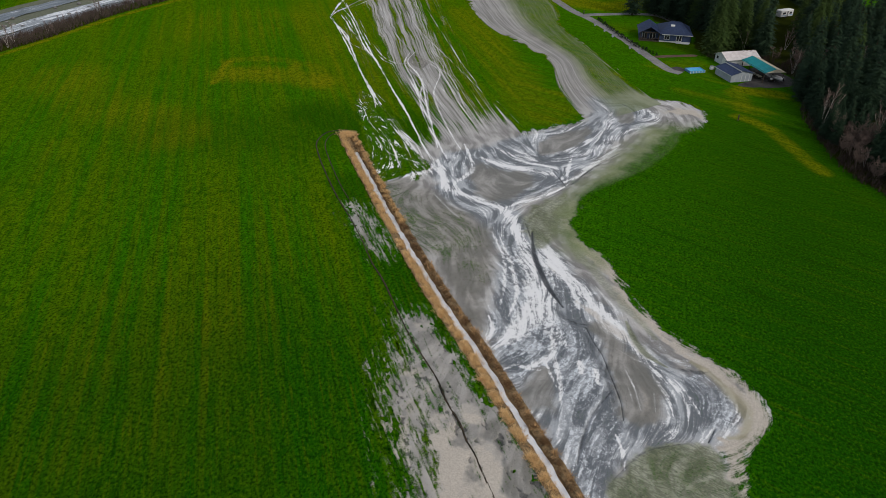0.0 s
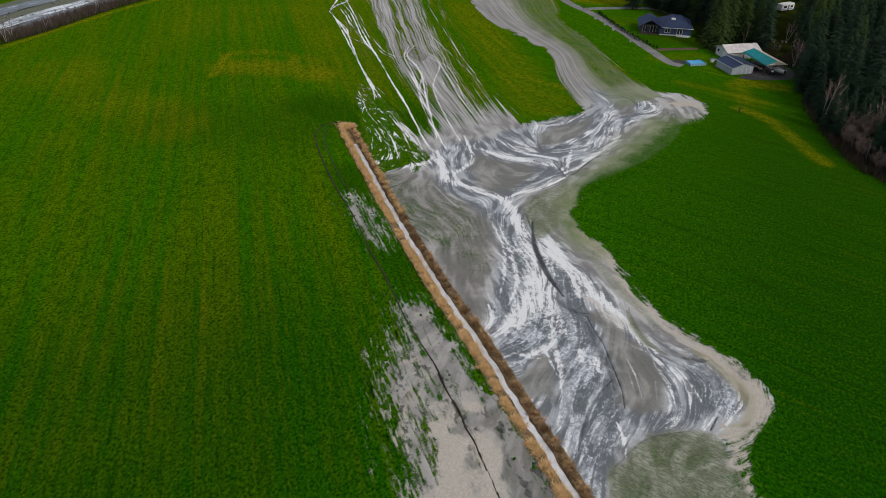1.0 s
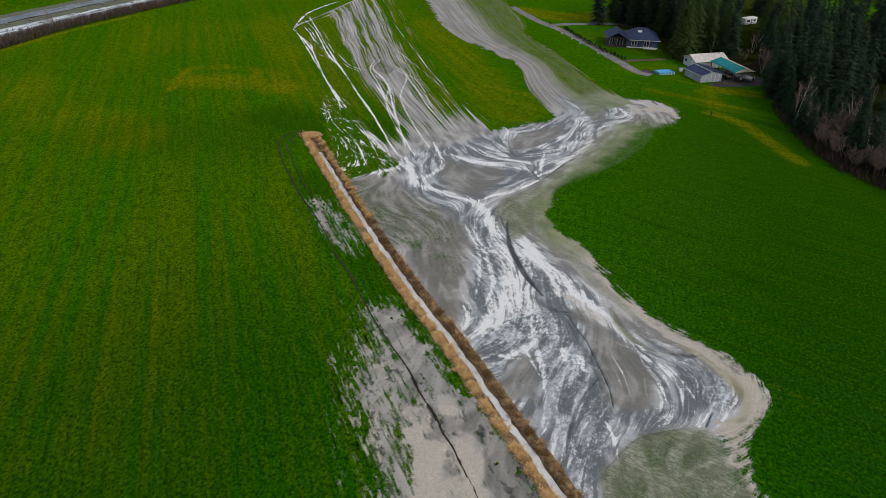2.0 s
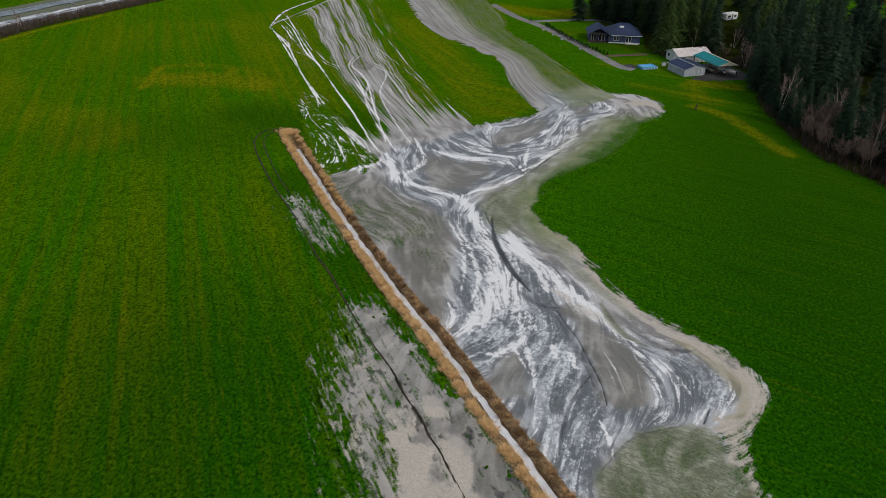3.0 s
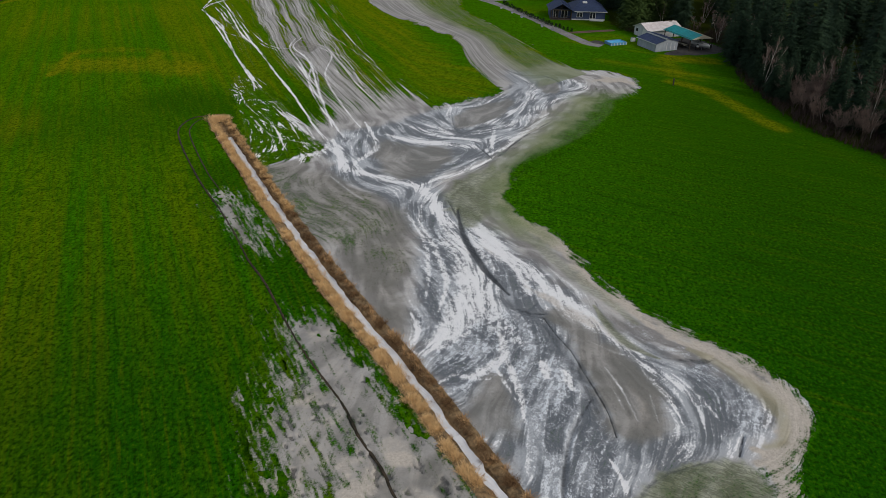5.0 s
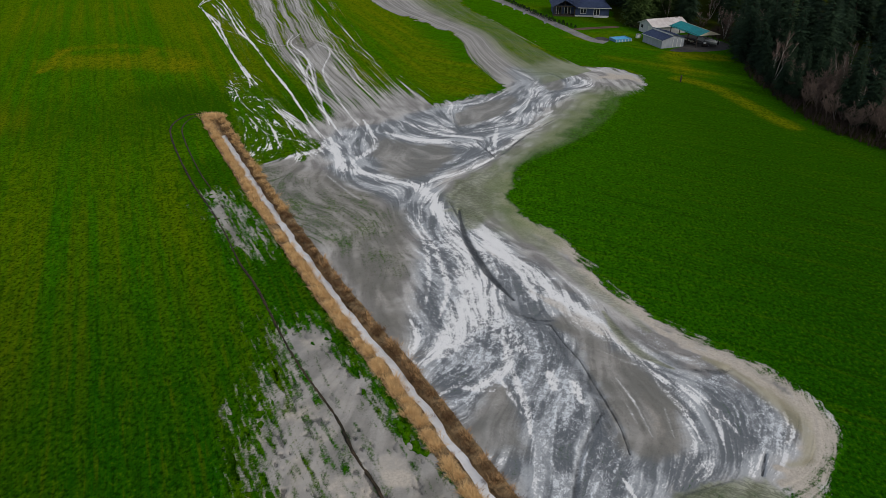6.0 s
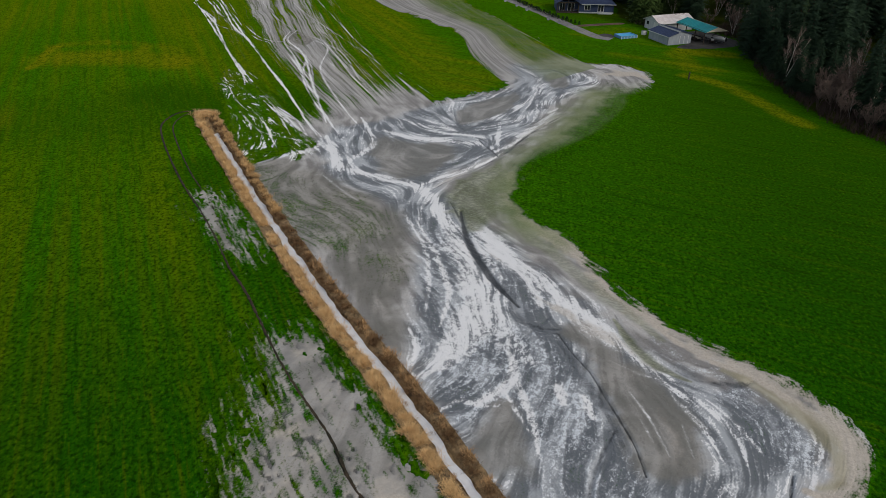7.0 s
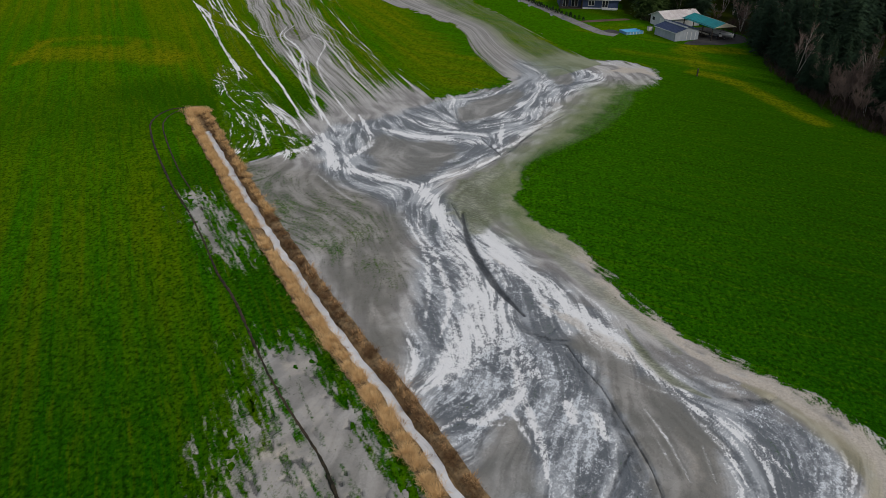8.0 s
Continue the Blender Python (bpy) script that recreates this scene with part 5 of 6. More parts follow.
FIRS = [
    tree_of("fir_tree", fir_meshes("fir", 24, 5.4, 1, 0.30, NEEDLE), "tall dark green fir standing in the wood", "wood conifers"),
    tree_of("fir_tree", fir_meshes("fir", 20, 4.8, 2, 0.22, NEEDLE), "dark green fir with open level branches", "wood conifers"),
    tree_of("fir_tree", fir_meshes("fir", 17, 4.4, 3, 0.35, NEEDLE, 0.85), "small dark green fir at the wood's edge", "wood conifers"),
    tree_of("cedar_tree", fir_meshes("cedar", 22, 5.6, 4, 0.62, CEDAR, 1.15), "broad mid-green cedar with drooping branches", "wood conifers"),
]
BARES = [
    tree_of("birch_tree", bare_meshes("birch", 13, 5, BIRCH, 4, 0.1, 0.55, 0.7, 0.0058, 0.62), "leafless white-barked birch with several stems", "bare trees"),
    tree_of("bare_tree", bare_meshes("alder", 10, 6, ALDER, 5, 0.9, 1.25), "leafless twiggy tree with reddish-brown crown", "bare trees"),
    tree_of("bare_tree", bare_meshes("alder", 13, 7, ALDER, 2, 0.7, 1.1), "leafless grey-brown tree at the wood's edge", "bare trees"),
    tree_of("birch_tree", bare_meshes("birch", 15, 8, BIRCH, 2, 0.1, 0.55, 0.7, 0.0058, 0.62), "slender leafless birch with pale trunk", "bare trees"),
]
used = set()


def plant(kinds, k, x, y, z=0.0, size=1.0, turn=0.0, tall=1.0):
    m = pose(x, y, z - 0.05, 0, 0, turn) @ Matrix.Diagonal((size, size, size * tall, 1))
    ob = kinds[k]
    if ob.name in used:
        return copy_thing(ob, m)
    used.add(ob.name)
    ob.matrix_basis = m
    return ob


pick = random.Random(31)
# the ones that stand out
for k, x, y, size in ((1, 65.5, 262.5, 1.0), (3, 80.5, 217.5, 1.0), (3, 85.5, 223.5, 1.05), (0, 77, 258, 0.95), (3, 84, 247, 1.0), (0, 90, 238, 1.0), (3, 91, 226, 0.95),
                      (1, 84, 264, 1.1), (0, 94, 254, 1.0), (3, 73, 270, 0.9), (2, 96.5, 172, 1.0), (1, 100, 163, 1.0), (2, 99, 184, 1.1), (0, 106, 178, 0.95), (1, 104, 150, 0.95)):
    plant(FIRS, k, x, y, 0, size, pick.uniform(0, 360))
for k, x, y, size, turn in ((0, 90.6, 163.2, 1.0, 20), (1, 91.0, 145.5, 1.0, 0), (1, 93.5, 148.5, 0.9, 100), (3, 96.5, 136, 0.8, 50), (0, 97.5, 150, 1.1, 200), (3, 101.5, 158, 1.05, 10),
                            (2, 88.8, 154, 0.8, 70), (1, 98.5, 139, 0.95, 220), (2, 92.5, 134, 0.85, 300), (3, 93.2, 130.5, 0.75, 160), (0, 104, 134, 0.95, 90), (2, 97, 127, 0.9, 30),
                            (1, 99, 118, 0.9, 10), (0, 103, 108, 1.0, 80), (3, 98.5, 201, 0.75, 40), (2, 97, 212, 0.8, 140), (3, 104, 205, 0.9, 210)):
    plant(BARES, k, x, y, 0, 0.78 * size, turn)
placed = [(90.6, 163), (80.5, 217.5), (85.5, 223.5), (65.5, 262)]


def scatter(kinds, weights, count, x0, x1, y0, y1, gap, test, low, high):
    """Trees at random in a stretch of the wood, gap metres apart."""
    tries = 0
    while count and tries < 6000:
        tries += 1
        x, y = pick.uniform(x0, x1), pick.uniform(y0, y1)
        if not test(x, y) or any((x - a) ** 2 + (y - b) ** 2 < gap * gap for a, b in placed):
            continue
        placed.append((x, y))
        count -= 1
        plant(kinds, pick.choices(range(4), weights)[0], x, y, 0, pick.uniform(low, high), pick.uniform(0, 360), pick.uniform(0.9, 1.1))


wood_y, wood_x = np.meshgrid(np.arange(60, 440, 1.0), np.arange(60, 280, 1.0), indexing="ij")
wood_d, _, wood_s = away(wood_x, wood_y, WOOD_EDGE)
wood_d = np.where(wood_s < 0, wood_d, -wood_d)


def in_wood(x, y, deep=2.0):
    clearing = math.hypot(x - 124, y - 266) < 15 or math.hypot(x - 150, y - 305) < 22 or math.hypot(x - 180, y - 292) < 22
    lane = y > 200 and abs((x - 95) * 56 - (y - 208) * 24) / 61 < 3 and y < 262
    return wood_d[int(y - 60 + 0.5), int(x - 60 + 0.5)] > deep and not clearing and not lane


for x, y, k in ((92.5, 180, 2), (94.5, 187, 2), (91.8, 172.5, 2), (95.5, 176, 1), (99, 192, 1), (101, 198, 0), (96, 166, 2), (99, 172, 1)):
    placed.append((x, y))
    plant(FIRS, k, x, y, 0, pick.uniform(0.7, 0.95), pick.uniform(0, 360))
scatter(FIRS, (1, 3, 5, 0), 30, 84, 104, 150, 192, 2.6, lambda x, y: in_wood(x, y, 1.2) and not in_wood(x, y, 8), 0.34, 0.66)
scatter(FIRS, (1, 3, 5, 0), 26, 86, 112, 84, 150, 3.4, lambda x, y: in_wood(x, y, 5) and not in_wood(x, y, 13), 0.45, 0.85)
scatter(BARES, (1, 6, 2, 1), 30, 84, 112, 88, 164, 2.2, lambda x, y: in_wood(x, y, 1.5) and not in_wood(x, y, 7), 0.55, 0.85)
scatter(FIRS, (5, 4, 2, 4), 26, 70, 104, 236, 292, 4.6, lambda x, y: in_wood(x, y, 1) and y > 1.1 * x + 140, 0.8, 1.0)
scatter(FIRS, (5, 4, 2, 3), 66, 84, 150, 186, 300, 5.0, lambda x, y: in_wood(x, y, 3), 0.75, 1.0)
scatter(FIRS, (4, 5, 4, 0), 54, 98, 165, 90, 215, 5.6, lambda x, y: in_wood(x, y, 10), 0.75, 1.0)
scatter(FIRS, (4, 4, 2, 2), 28, 100, 260, 200, 420, 9.0, lambda x, y: in_wood(x, y, 8), 0.7, 1.0)
scatter(BARES, (3, 6, 4, 3), 28, 86, 116, 70, 200, 2.4, lambda x, y: in_wood(x, y, 1.5), 0.5, 0.8)
scatter(BARES, (1, 3, 4, 2), 18, 92, 125, 195, 262, 4.0, lambda x, y: in_wood(x, y, 2.5), 0.5, 0.8)
# along the river
for k, off, f, size in ((0, 2.5, 203, 0.8), (3, 3.0, 207, 0.75), (3, 4.0, 210, 0.78), (2, 3, 222, 0.5), (3, 5, 222, 0.5), (2, 8, 232, 0.5), (0, 7, 246, 0.6)):
    y = f
    x = float(np.interp(y, FIELD_EDGE[:, 1], FIELD_EDGE[:, 0])) - off
    plant(BARES, k, x, y, -0.6, size, pick.uniform(0, 360))
for k in range(16):
    y = pick.uniform(215, 300)
    x = float(np.interp(y, FIELD_EDGE[:, 1], FIELD_EDGE[:, 0])) - pick.uniform(60, 95)
    plant(FIRS if k % 2 else BARES, pick.randrange(3), x, y, 0.8, pick.uniform(0.5, 0.8), pick.uniform(0, 360))


# ---- buildings ----
SIDING = plain("grey_siding", (0.30, 0.335, 0.38), (0.40, 0.435, 0.48), 1.2, 0.7, stretch=(1, 1, 0.3))
WHITE_WALL = plain("white_siding", (0.50, 0.52, 0.54), (0.64, 0.65, 0.66), 1.0, 0.7, stretch=(1, 1, 0.3))
SLATE = plain("dark_roofing", (0.018, 0.031, 0.078), (0.038, 0.058, 0.122), 1.5, 0.55, bump=0.02)
TEAL = plain("teal_roofing", (0.006, 0.20, 0.22), (0.010, 0.27, 0.29), 0.7, 0.45)
PALE_ROOF = plain("pale_metal_roofing", (0.60, 0.54, 0.52), (0.78, 0.74, 0.72), 0.8, 0.5)
TRIM = plain("white_trim", (0.68, 0.68, 0.66), (0.80, 0.80, 0.78), 2, 0.6)
CREAM = plain("cream_boards", (0.55, 0.50, 0.38), (0.66, 0.61, 0.48), 2, 0.7)
TIMBER = plain("dark_timber", (0.030, 0.024, 0.020), (0.075, 0.058, 0.045), 2.5, 0.85)
GLASS = plain("window_glass", (0.020, 0.025, 0.030), (0.035, 0.042, 0.050), 0.4, 0.08)
HOUSE_WALL = plain("blue_grey_siding", (0.034, 0.055, 0.120), (0.060, 0.085, 0.16), 1.2, 0.7, stretch=(1, 1, 0.3))
GRAVEL = plain("gravel", (0.15, 0.145, 0.14), (0.27, 0.26, 0.25), 1.4, 0.9, bump=0.03)
DARK_GRAVEL = plain("oily_gravel", (0.030, 0.028, 0.027), (0.075, 0.070, 0.066), 1.2, 0.85, bump=0.03)
POOL_WALL = plain("pool_liner_blue", (0.10, 0.26, 0.42), (0.16, 0.36, 0.54), 1.2, 0.5)
POOL_COVER = plain("pool_cover", (0.08, 0.42, 0.72), (0.16, 0.55, 0.82), 0.8, 0.35)
BOAT_WHITE = plain("boat_white", (0.62, 0.62, 0.60), (0.75, 0.75, 0.73), 1.5, 0.4)
STEEL = plain("galvanised_steel", (0.20, 0.20, 0.21), (0.32, 0.32, 0.33), 3, 0.45, 0.7)
RUBBER = plain("tyre_rubber", (0.015, 0.015, 0.016), (0.030, 0.030, 0.031), 4, 0.9)
SOIL = plain("bed_soil", (0.075, 0.045, 0.030), (0.15, 0.095, 0.065), 1.8, 0.95, bump=0.05)
PUDDLE = plain("puddle_water", (0.17, 0.175, 0.18), (0.26, 0.265, 0.27), 0.8, 0.2)
SHRUB = leafy("hedge_leaf", (0.012, 0.026, 0.012), (0.024, 0.044, 0.016))


def wall(bm, a, b, z0, z1, thick=0.15, holes=()):
    """An upright wall from a to b with openings (from, to, low, high) along it."""
    a, b = Vector((*a, 0)), Vector((*b, 0))
    along = (b - a).normalized()
    n = Vector((along.y, -along.x, 0)) * thick
    length = (b - a).length
    cuts = sorted(holes)
    at = 0.0
    pieces = []
    for h0, h1, lo, hi in cuts:
        pieces += [(at, h0, z0, z1), (h0, h1, z0, lo), (h0, h1, hi, z1)]
        at = h1
    pieces.append((at, length, z0, z1))
    for s0, s1, lo, hi in pieces:
        if s1 - s0 > 1e-3 and hi - lo > 1e-3:
            p, q = a + along * s0, a + along * s1
            slab(bm, [p + Vector((0, 0, lo)), q + Vector((0, 0, lo)), q + Vector((0, 0, hi)), p + Vector((0, 0, hi))], thick)
    return bm


def gable(bm, y, x0, xm, x1, ze, zm, thick=0.15):
    """The triangle of a gable wall in the plane of y, facing -y."""
    return slab(bm, [(x0, y, ze), (x1, y, ze), (xm, y, zm)], thick)


def roof_plane(name, corners, material, parent, ribs=0, thick=0.08):
    """A roof slope, corners anticlockwise from above starting at the eave, with ribs from eave to ridge."""
    bm = slab(bmesh.new(), corners, thick)
    ob = part(name, bm, material, parent)
    e0, e1, r1, r0 = (Vector(c) for c in corners)
    n = (e1 - e0).cross(r0 - e0).normalized() * 0.035
    for k in range(1, ribs):
        a, b = e0.lerp(e1, k / ribs), r0.lerp(r1, k / ribs)
        s = (e1 - e0).normalized() * 0.03
        rb = slab(bmesh.new(), [a - s + n, a + s + n, b + s + n, b - s + n], 0.034)
        part("rib", rb, material, ob)
    return ob


def window_set(parent, x0, x1, z0, z1, y, bars=1):
    w = part("window", boxed(x0, y + 0.05, z0, x1, y + 0.09, z1), GLASS, parent)
    part("frame", boxed(x0 - 0.09, y - 0.03, z0 - 0.09, x1 + 0.09, y + 0.04, z0), TRIM, w)
    part("frame", boxed(x0 - 0.09, y - 0.03, z1, x1 + 0.09, y + 0.04, z1 + 0.09), TRIM, w)
    for k in range(bars + 2):
        x = x0 + (x1 - x0) * k / (bars + 1)
        half = 0.05
        part("frame", boxed(x - half, y - 0.025, z0, x + half, y + 0.045, z1), TRIM, w)
    return w


def build_shed():
    ob = tagged(thing("shed", (78.1, 192.7, 0), 14.5), "grey sided shed with stepped dark roof beside a carport", "shed")
    W, D, s = 6.7, 7.6, 2.9
    part("wall", wall(bmesh.new(), (0, D), (0, 0), 0, 2.1), SIDING, ob)
    part("wall", wall(bmesh.new(), (0, 0), (W, 0), 0, 2.1, holes=[(3.3, 5.9, 0.05, 2.0)]), SIDING, ob)
    part("wall", wall(bmesh.new(), (W, 0), (W, D), 0, 2.3), SIDING, ob)
    part("wall", wall(bmesh.new(), (W, D), (0, D), 0, 2.1), SIDING, ob)
    g = bmesh.new()
    slab(g, [(0, 0.0, 2.1), (W, 0.0, 2.1), (W, 0.0, 2.3), (s, 0.0, 3.25), (s, 0, 2.85)], 0.15)
    part("gable", g, SIDING, ob)
    door = part("door", boxed(3.32, 0.03, 0.06, 5.88, 0.08, 1.98), SIDING, ob, "wide sliding door")
    for x in (3.32, 4.56, 5.78):
        part("batten", boxed(x, 0.0, 0.06, x + 0.1, 0.03, 1.98), TRIM, door)
    roof_plane("roof", [(-0.3, D + 0.3, 2.02), (-0.3, -0.3, 2.02), (s, -0.3, 2.9), (s, D + 0.3, 2.9)], SLATE, ob, 12)
    roof_plane("roof", [(W + 0.3, -0.3, 2.28), (W + 0.3, D + 0.3, 2.28), (s - 0.15, D + 0.3, 3.35), (s - 0.15, -0.3, 3.35)], SLATE, ob, 12)
    part("fascia", boxed(s - 0.1, -0.28, 2.88, s - 0.02, D + 0.28, 3.26), TRIM, ob, "white board below the raised roof")
    part("fascia", boxed(-0.34, -0.3, 1.88, -0.30, D + 0.3, 2.02), TRIM, ob)
    for k in range(1, 7):
        part("board", boxed(-0.015, D * k / 7 - 0.03, 0.02, 0.0, D * k / 7 + 0.03, 2.05), SIDING, ob)
    return ob


def build_barn():
    ob = tagged(thing("barn", (81.2, 206.1, 0), 14.5), "white barn with pale weathered metal roof", "barn")
    W, D, e, r = 10.6, 6.0, 2.3, 3.5
    part("wall", wall(bmesh.new(), (0, 0), (W, 0), 0, e), WHITE_WALL, ob)
    part("wall", wall(bmesh.new(), (W, 0), (W, D), 0, e), WHITE_WALL, ob)
    part("wall", wall(bmesh.new(), (W, D), (0, D), 0, e), WHITE_WALL, ob)
    left = part("wall", wall(bmesh.new(), (0, D), (0, 0), 0, e, holes=[(3.6, 5.4, 0.02, 2.1)]), WHITE_WALL, ob)
    for x, sign in ((0.0, 1), (W, -1)):
        g = bmesh.new()
        c = [(x, D, e), (x, 0, e), (x, D / 2, r)]
        slab(g, c if sign > 0 else c[::-1], 0.15)
        part("gable", g, WHITE_WALL, ob)
    part("door", boxed(0.06, 0.62, 0.03, 0.12, 2.38, 2.08), TRIM, ob, "pale barn door")
    part("window", boxed(-0.02, 4.3, 1.1, 0.0, 5.2, 1.9), GLASS, ob)
    roof_plane("roof", [(-0.4, -0.5, e - 0.15), (W + 0.4, -0.5, e - 0.15), (W + 0.4, D / 2, r + 0.1), (-0.4, D / 2, r + 0.1)], PALE_ROOF, ob, 18)
    roof_plane("roof", [(W + 0.4, D + 0.5, e - 0.15), (-0.4, D + 0.5, e - 0.15), (-0.4, D / 2, r + 0.1), (W + 0.4, D / 2, r + 0.1)], PALE_ROOF, ob, 18)
    rust = random.Random(5)
    for k in range(7):
        x = rust.uniform(6.5, 10.6)
        t = rust.uniform(0.86, 0.98)
        y, z = -0.5 + t * (D / 2 + 0.5), e - 0.15 + t * (r + 0.25 - e)
        bm = bmesh.new()
        slab(bm, [(x, y, z + 0.012), (x + rust.uniform(0.3, 0.9), y, z + 0.012), (x + 0.6, y + 0.16, z + 0.085), (x + 0.1, y + 0.16, z + 0.085)], 0.01)
        part("rust_patch", bm, SOIL, ob)
    part("gutter", boxed(-0.4, -0.6, e - 0.27, W + 0.4, -0.5, e - 0.15), TRIM, ob)
    return ob


def build_carport():
    ob = tagged(thing("carport", (86.8, 192.2, 0), 11.5), "open carport with teal metal roof on timber posts", "carport")
    W, D, e, r = 6.6, 12.0, 3.0, 4.05
    for x in (0.35, W - 0.35):
        for k in range(4):
            y = 0.5 + k * (D - 1.0) / 3
            part("post", boxed(x - 0.09, y - 0.09, 0, x + 0.09, y + 0.09, e - 0.1, bevel=0.015), TIMBER, ob)
        part("beam", boxed(x - 0.09, 0.05, e - 0.1, x + 0.09, D - 0.05, e + 0.13), TIMBER, ob)
    for k in range(4):
        y = 0.5 + k * (D - 1.0) / 3
        part("tie_beam", boxed(0.3, y - 0.05, e - 0.08, W - 0.3, y + 0.05, e + 0.08), TIMBER, ob)
    roof_plane("roof", [(0.0, D, e), (0.0, 0.0, e), (W / 2, 0.0, r), (W / 2, D, r)], TEAL, ob, 16)
    # right slope of the teal roof, coloured cream for its pale grazing reflection
    roof_plane("roof", [(W, 0.0, e), (W, D, e), (W / 2, D, r), (W / 2, 0.0, r)], CREAM, ob, 16)
    for y in (0.02, D - 0.1):
        g = slab(bmesh.new(), [(0.15, y, e), (W - 0.15, y, e), (W / 2, y, r - 0.1)], 0.06)
        part("gable", g, CREAM, ob, "cream boarded gable")
    return ob


def build_house():
    ob = tagged(thing("house", (61.2, 230.9, 0), -9.5), "blue-grey bungalow with dark hipped roof and gabled porch", "house")
    e = 2.7
    # porch wing
    part("porch_wall", wall(bmesh.new(), (0.2, 2.6), (6.2, 2.6), 0, e, holes=[(0.9, 2.3, 0.2, 2.2), (3.2, 5.0, 0.2, 2.2)]), HOUSE_WALL, ob)
    for x0, x1 in ((1.1, 2.5), (3.4, 5.2)):
        window_set(ob, x0, x1, 0.2, 2.2, 2.6, 1)
    part("wall", wall(bmesh.new(), (0.2, 9.0), (0.2, 2.6), 0, e), HOUSE_WALL, ob)
    part("wall", wall(bmesh.new(), (6.2, 9.0), (0.2, 9.0), 0, e), HOUSE_WALL, ob)
    part("deck", boxed(0.0, 0.0, 0.0, 6.3, 2.6, 0.18, bevel=0.02), TIMBER, ob)
    for x in (0.25, 2.2, 4.2, 6.1):
        part("post", boxed(x - 0.1, 0.1, 0.18, x + 0.1, 0.3, e, bevel=0.015), TIMBER, ob)
    part("truss", boxed(0.0, 0.08, e - 0.02, 6.3, 0.3, e + 0.2), TIMBER, ob)
    part("truss", boxed(3.05, 0.1, e + 0.2, 3.25, 0.28, 4.4), TIMBER, ob)
    for x0, x1 in ((0.15, 3.15), (6.15, 3.15)):
        t = tube(bmesh.new(), [Vector((x0, 0.19, e + 0.1)), Vector((x1, 0.19, 4.5))], [0.12, 0.12], 4)
        part("truss", t, TRIM if x0 < 3 else TIMBER, ob)
    part("rail", boxed(0.25, 0.12, 0.95, 2.2, 0.2, 1.05), TIMBER, ob)
    part("rail", boxed(4.2, 0.12, 0.95, 6.1, 0.2, 1.05), TIMBER, ob)
    roof_plane("roof", [(-0.5, 9.4, e - 0.15), (-0.5, -0.4, e - 0.15), (3.15, -0.4, 4.65), (3.15, 9.4, 4.65)], SLATE, ob, 14)
    roof_plane("roof", [(6.8, -0.4, e - 0.15), (6.8, 9.4, e - 0.15), (3.15, 9.4, 4.65), (3.15, -0.4, 4.65)], SLATE, ob, 14)
    # main wing
    X0, X1, Y0_, Y1_ = 6.3, 16.0, 0.6, 11.5
    part("wall", wall(bmesh.new(), (X0, Y0_), (X1, Y0_), 0, e, holes=[(1.5, 3.1, 0.9, 2.1), (5.3, 6.9, 0.5, 2.2)]), HOUSE_WALL, ob)
    part("wall", wall(bmesh.new(), (X1, Y0_), (X1, Y1_), 0, e), HOUSE_WALL, ob)
    part("wall", wall(bmesh.new(), (X1, Y1_), (X0, Y1_), 0, e), HOUSE_WALL, ob)
    window_set(ob, X0 + 1.5, X0 + 3.1, 0.9, 2.1, Y0_, 1)
    window_set(ob, X0 + 5.3, X0 + 6.9, 0.5, 2.2, Y0_, 1)
    part("skirting", boxed(X0, Y0_ - 0.06, 0.0, X1, Y0_, 0.35), TRIM, ob, "white foundation skirting")
    part("steps", boxed(X0 + 5.2, Y0_ - 1.2, 0.0, X0 + 9.2, Y0_ - 0.06, 0.28, bevel=0.02), TRIM, ob)
    ra, rb, z = (9.8, 6.0), (12.6, 6.0), 5.3
    a, b, c, d = (X0 - 0.4, Y0_ - 0.5), (X1 + 0.5, Y0_ - 0.5), (X1 + 0.5, Y1_ + 0.5), (X0 - 0.4, Y1_ + 0.5)
    h = e - 0.15
    roof_plane("roof", [(*a, h), (*b, h), (*rb, z), (*ra, z)], SLATE, ob, 14)
    roof_plane("roof", [(*c, h), (*d, h), (*ra, z), (*rb, z)], SLATE, ob, 14)
    part("roof", slab(bmesh.new(), [(*b, h), (*c, h), (*rb, z)], 0.08), SLATE, ob)
    part("roof", slab(bmesh.new(), [(*d, h), (*a, h), (*ra, z)], 0.08), SLATE, ob)
    part("skylight", boxed(9.6, 3.6, 4.2, 10.9, 4.6, 4.62, bevel=0.03), TRIM, ob, "white roof light")
    part("gutter", boxed(X0 + 0.6, Y0_ - 0.6, h - 0.14, X1 + 0.5, Y0_ - 0.48, h), TRIM, ob)
    return ob


build_shed(), build_barn(), build_carport(), build_house()


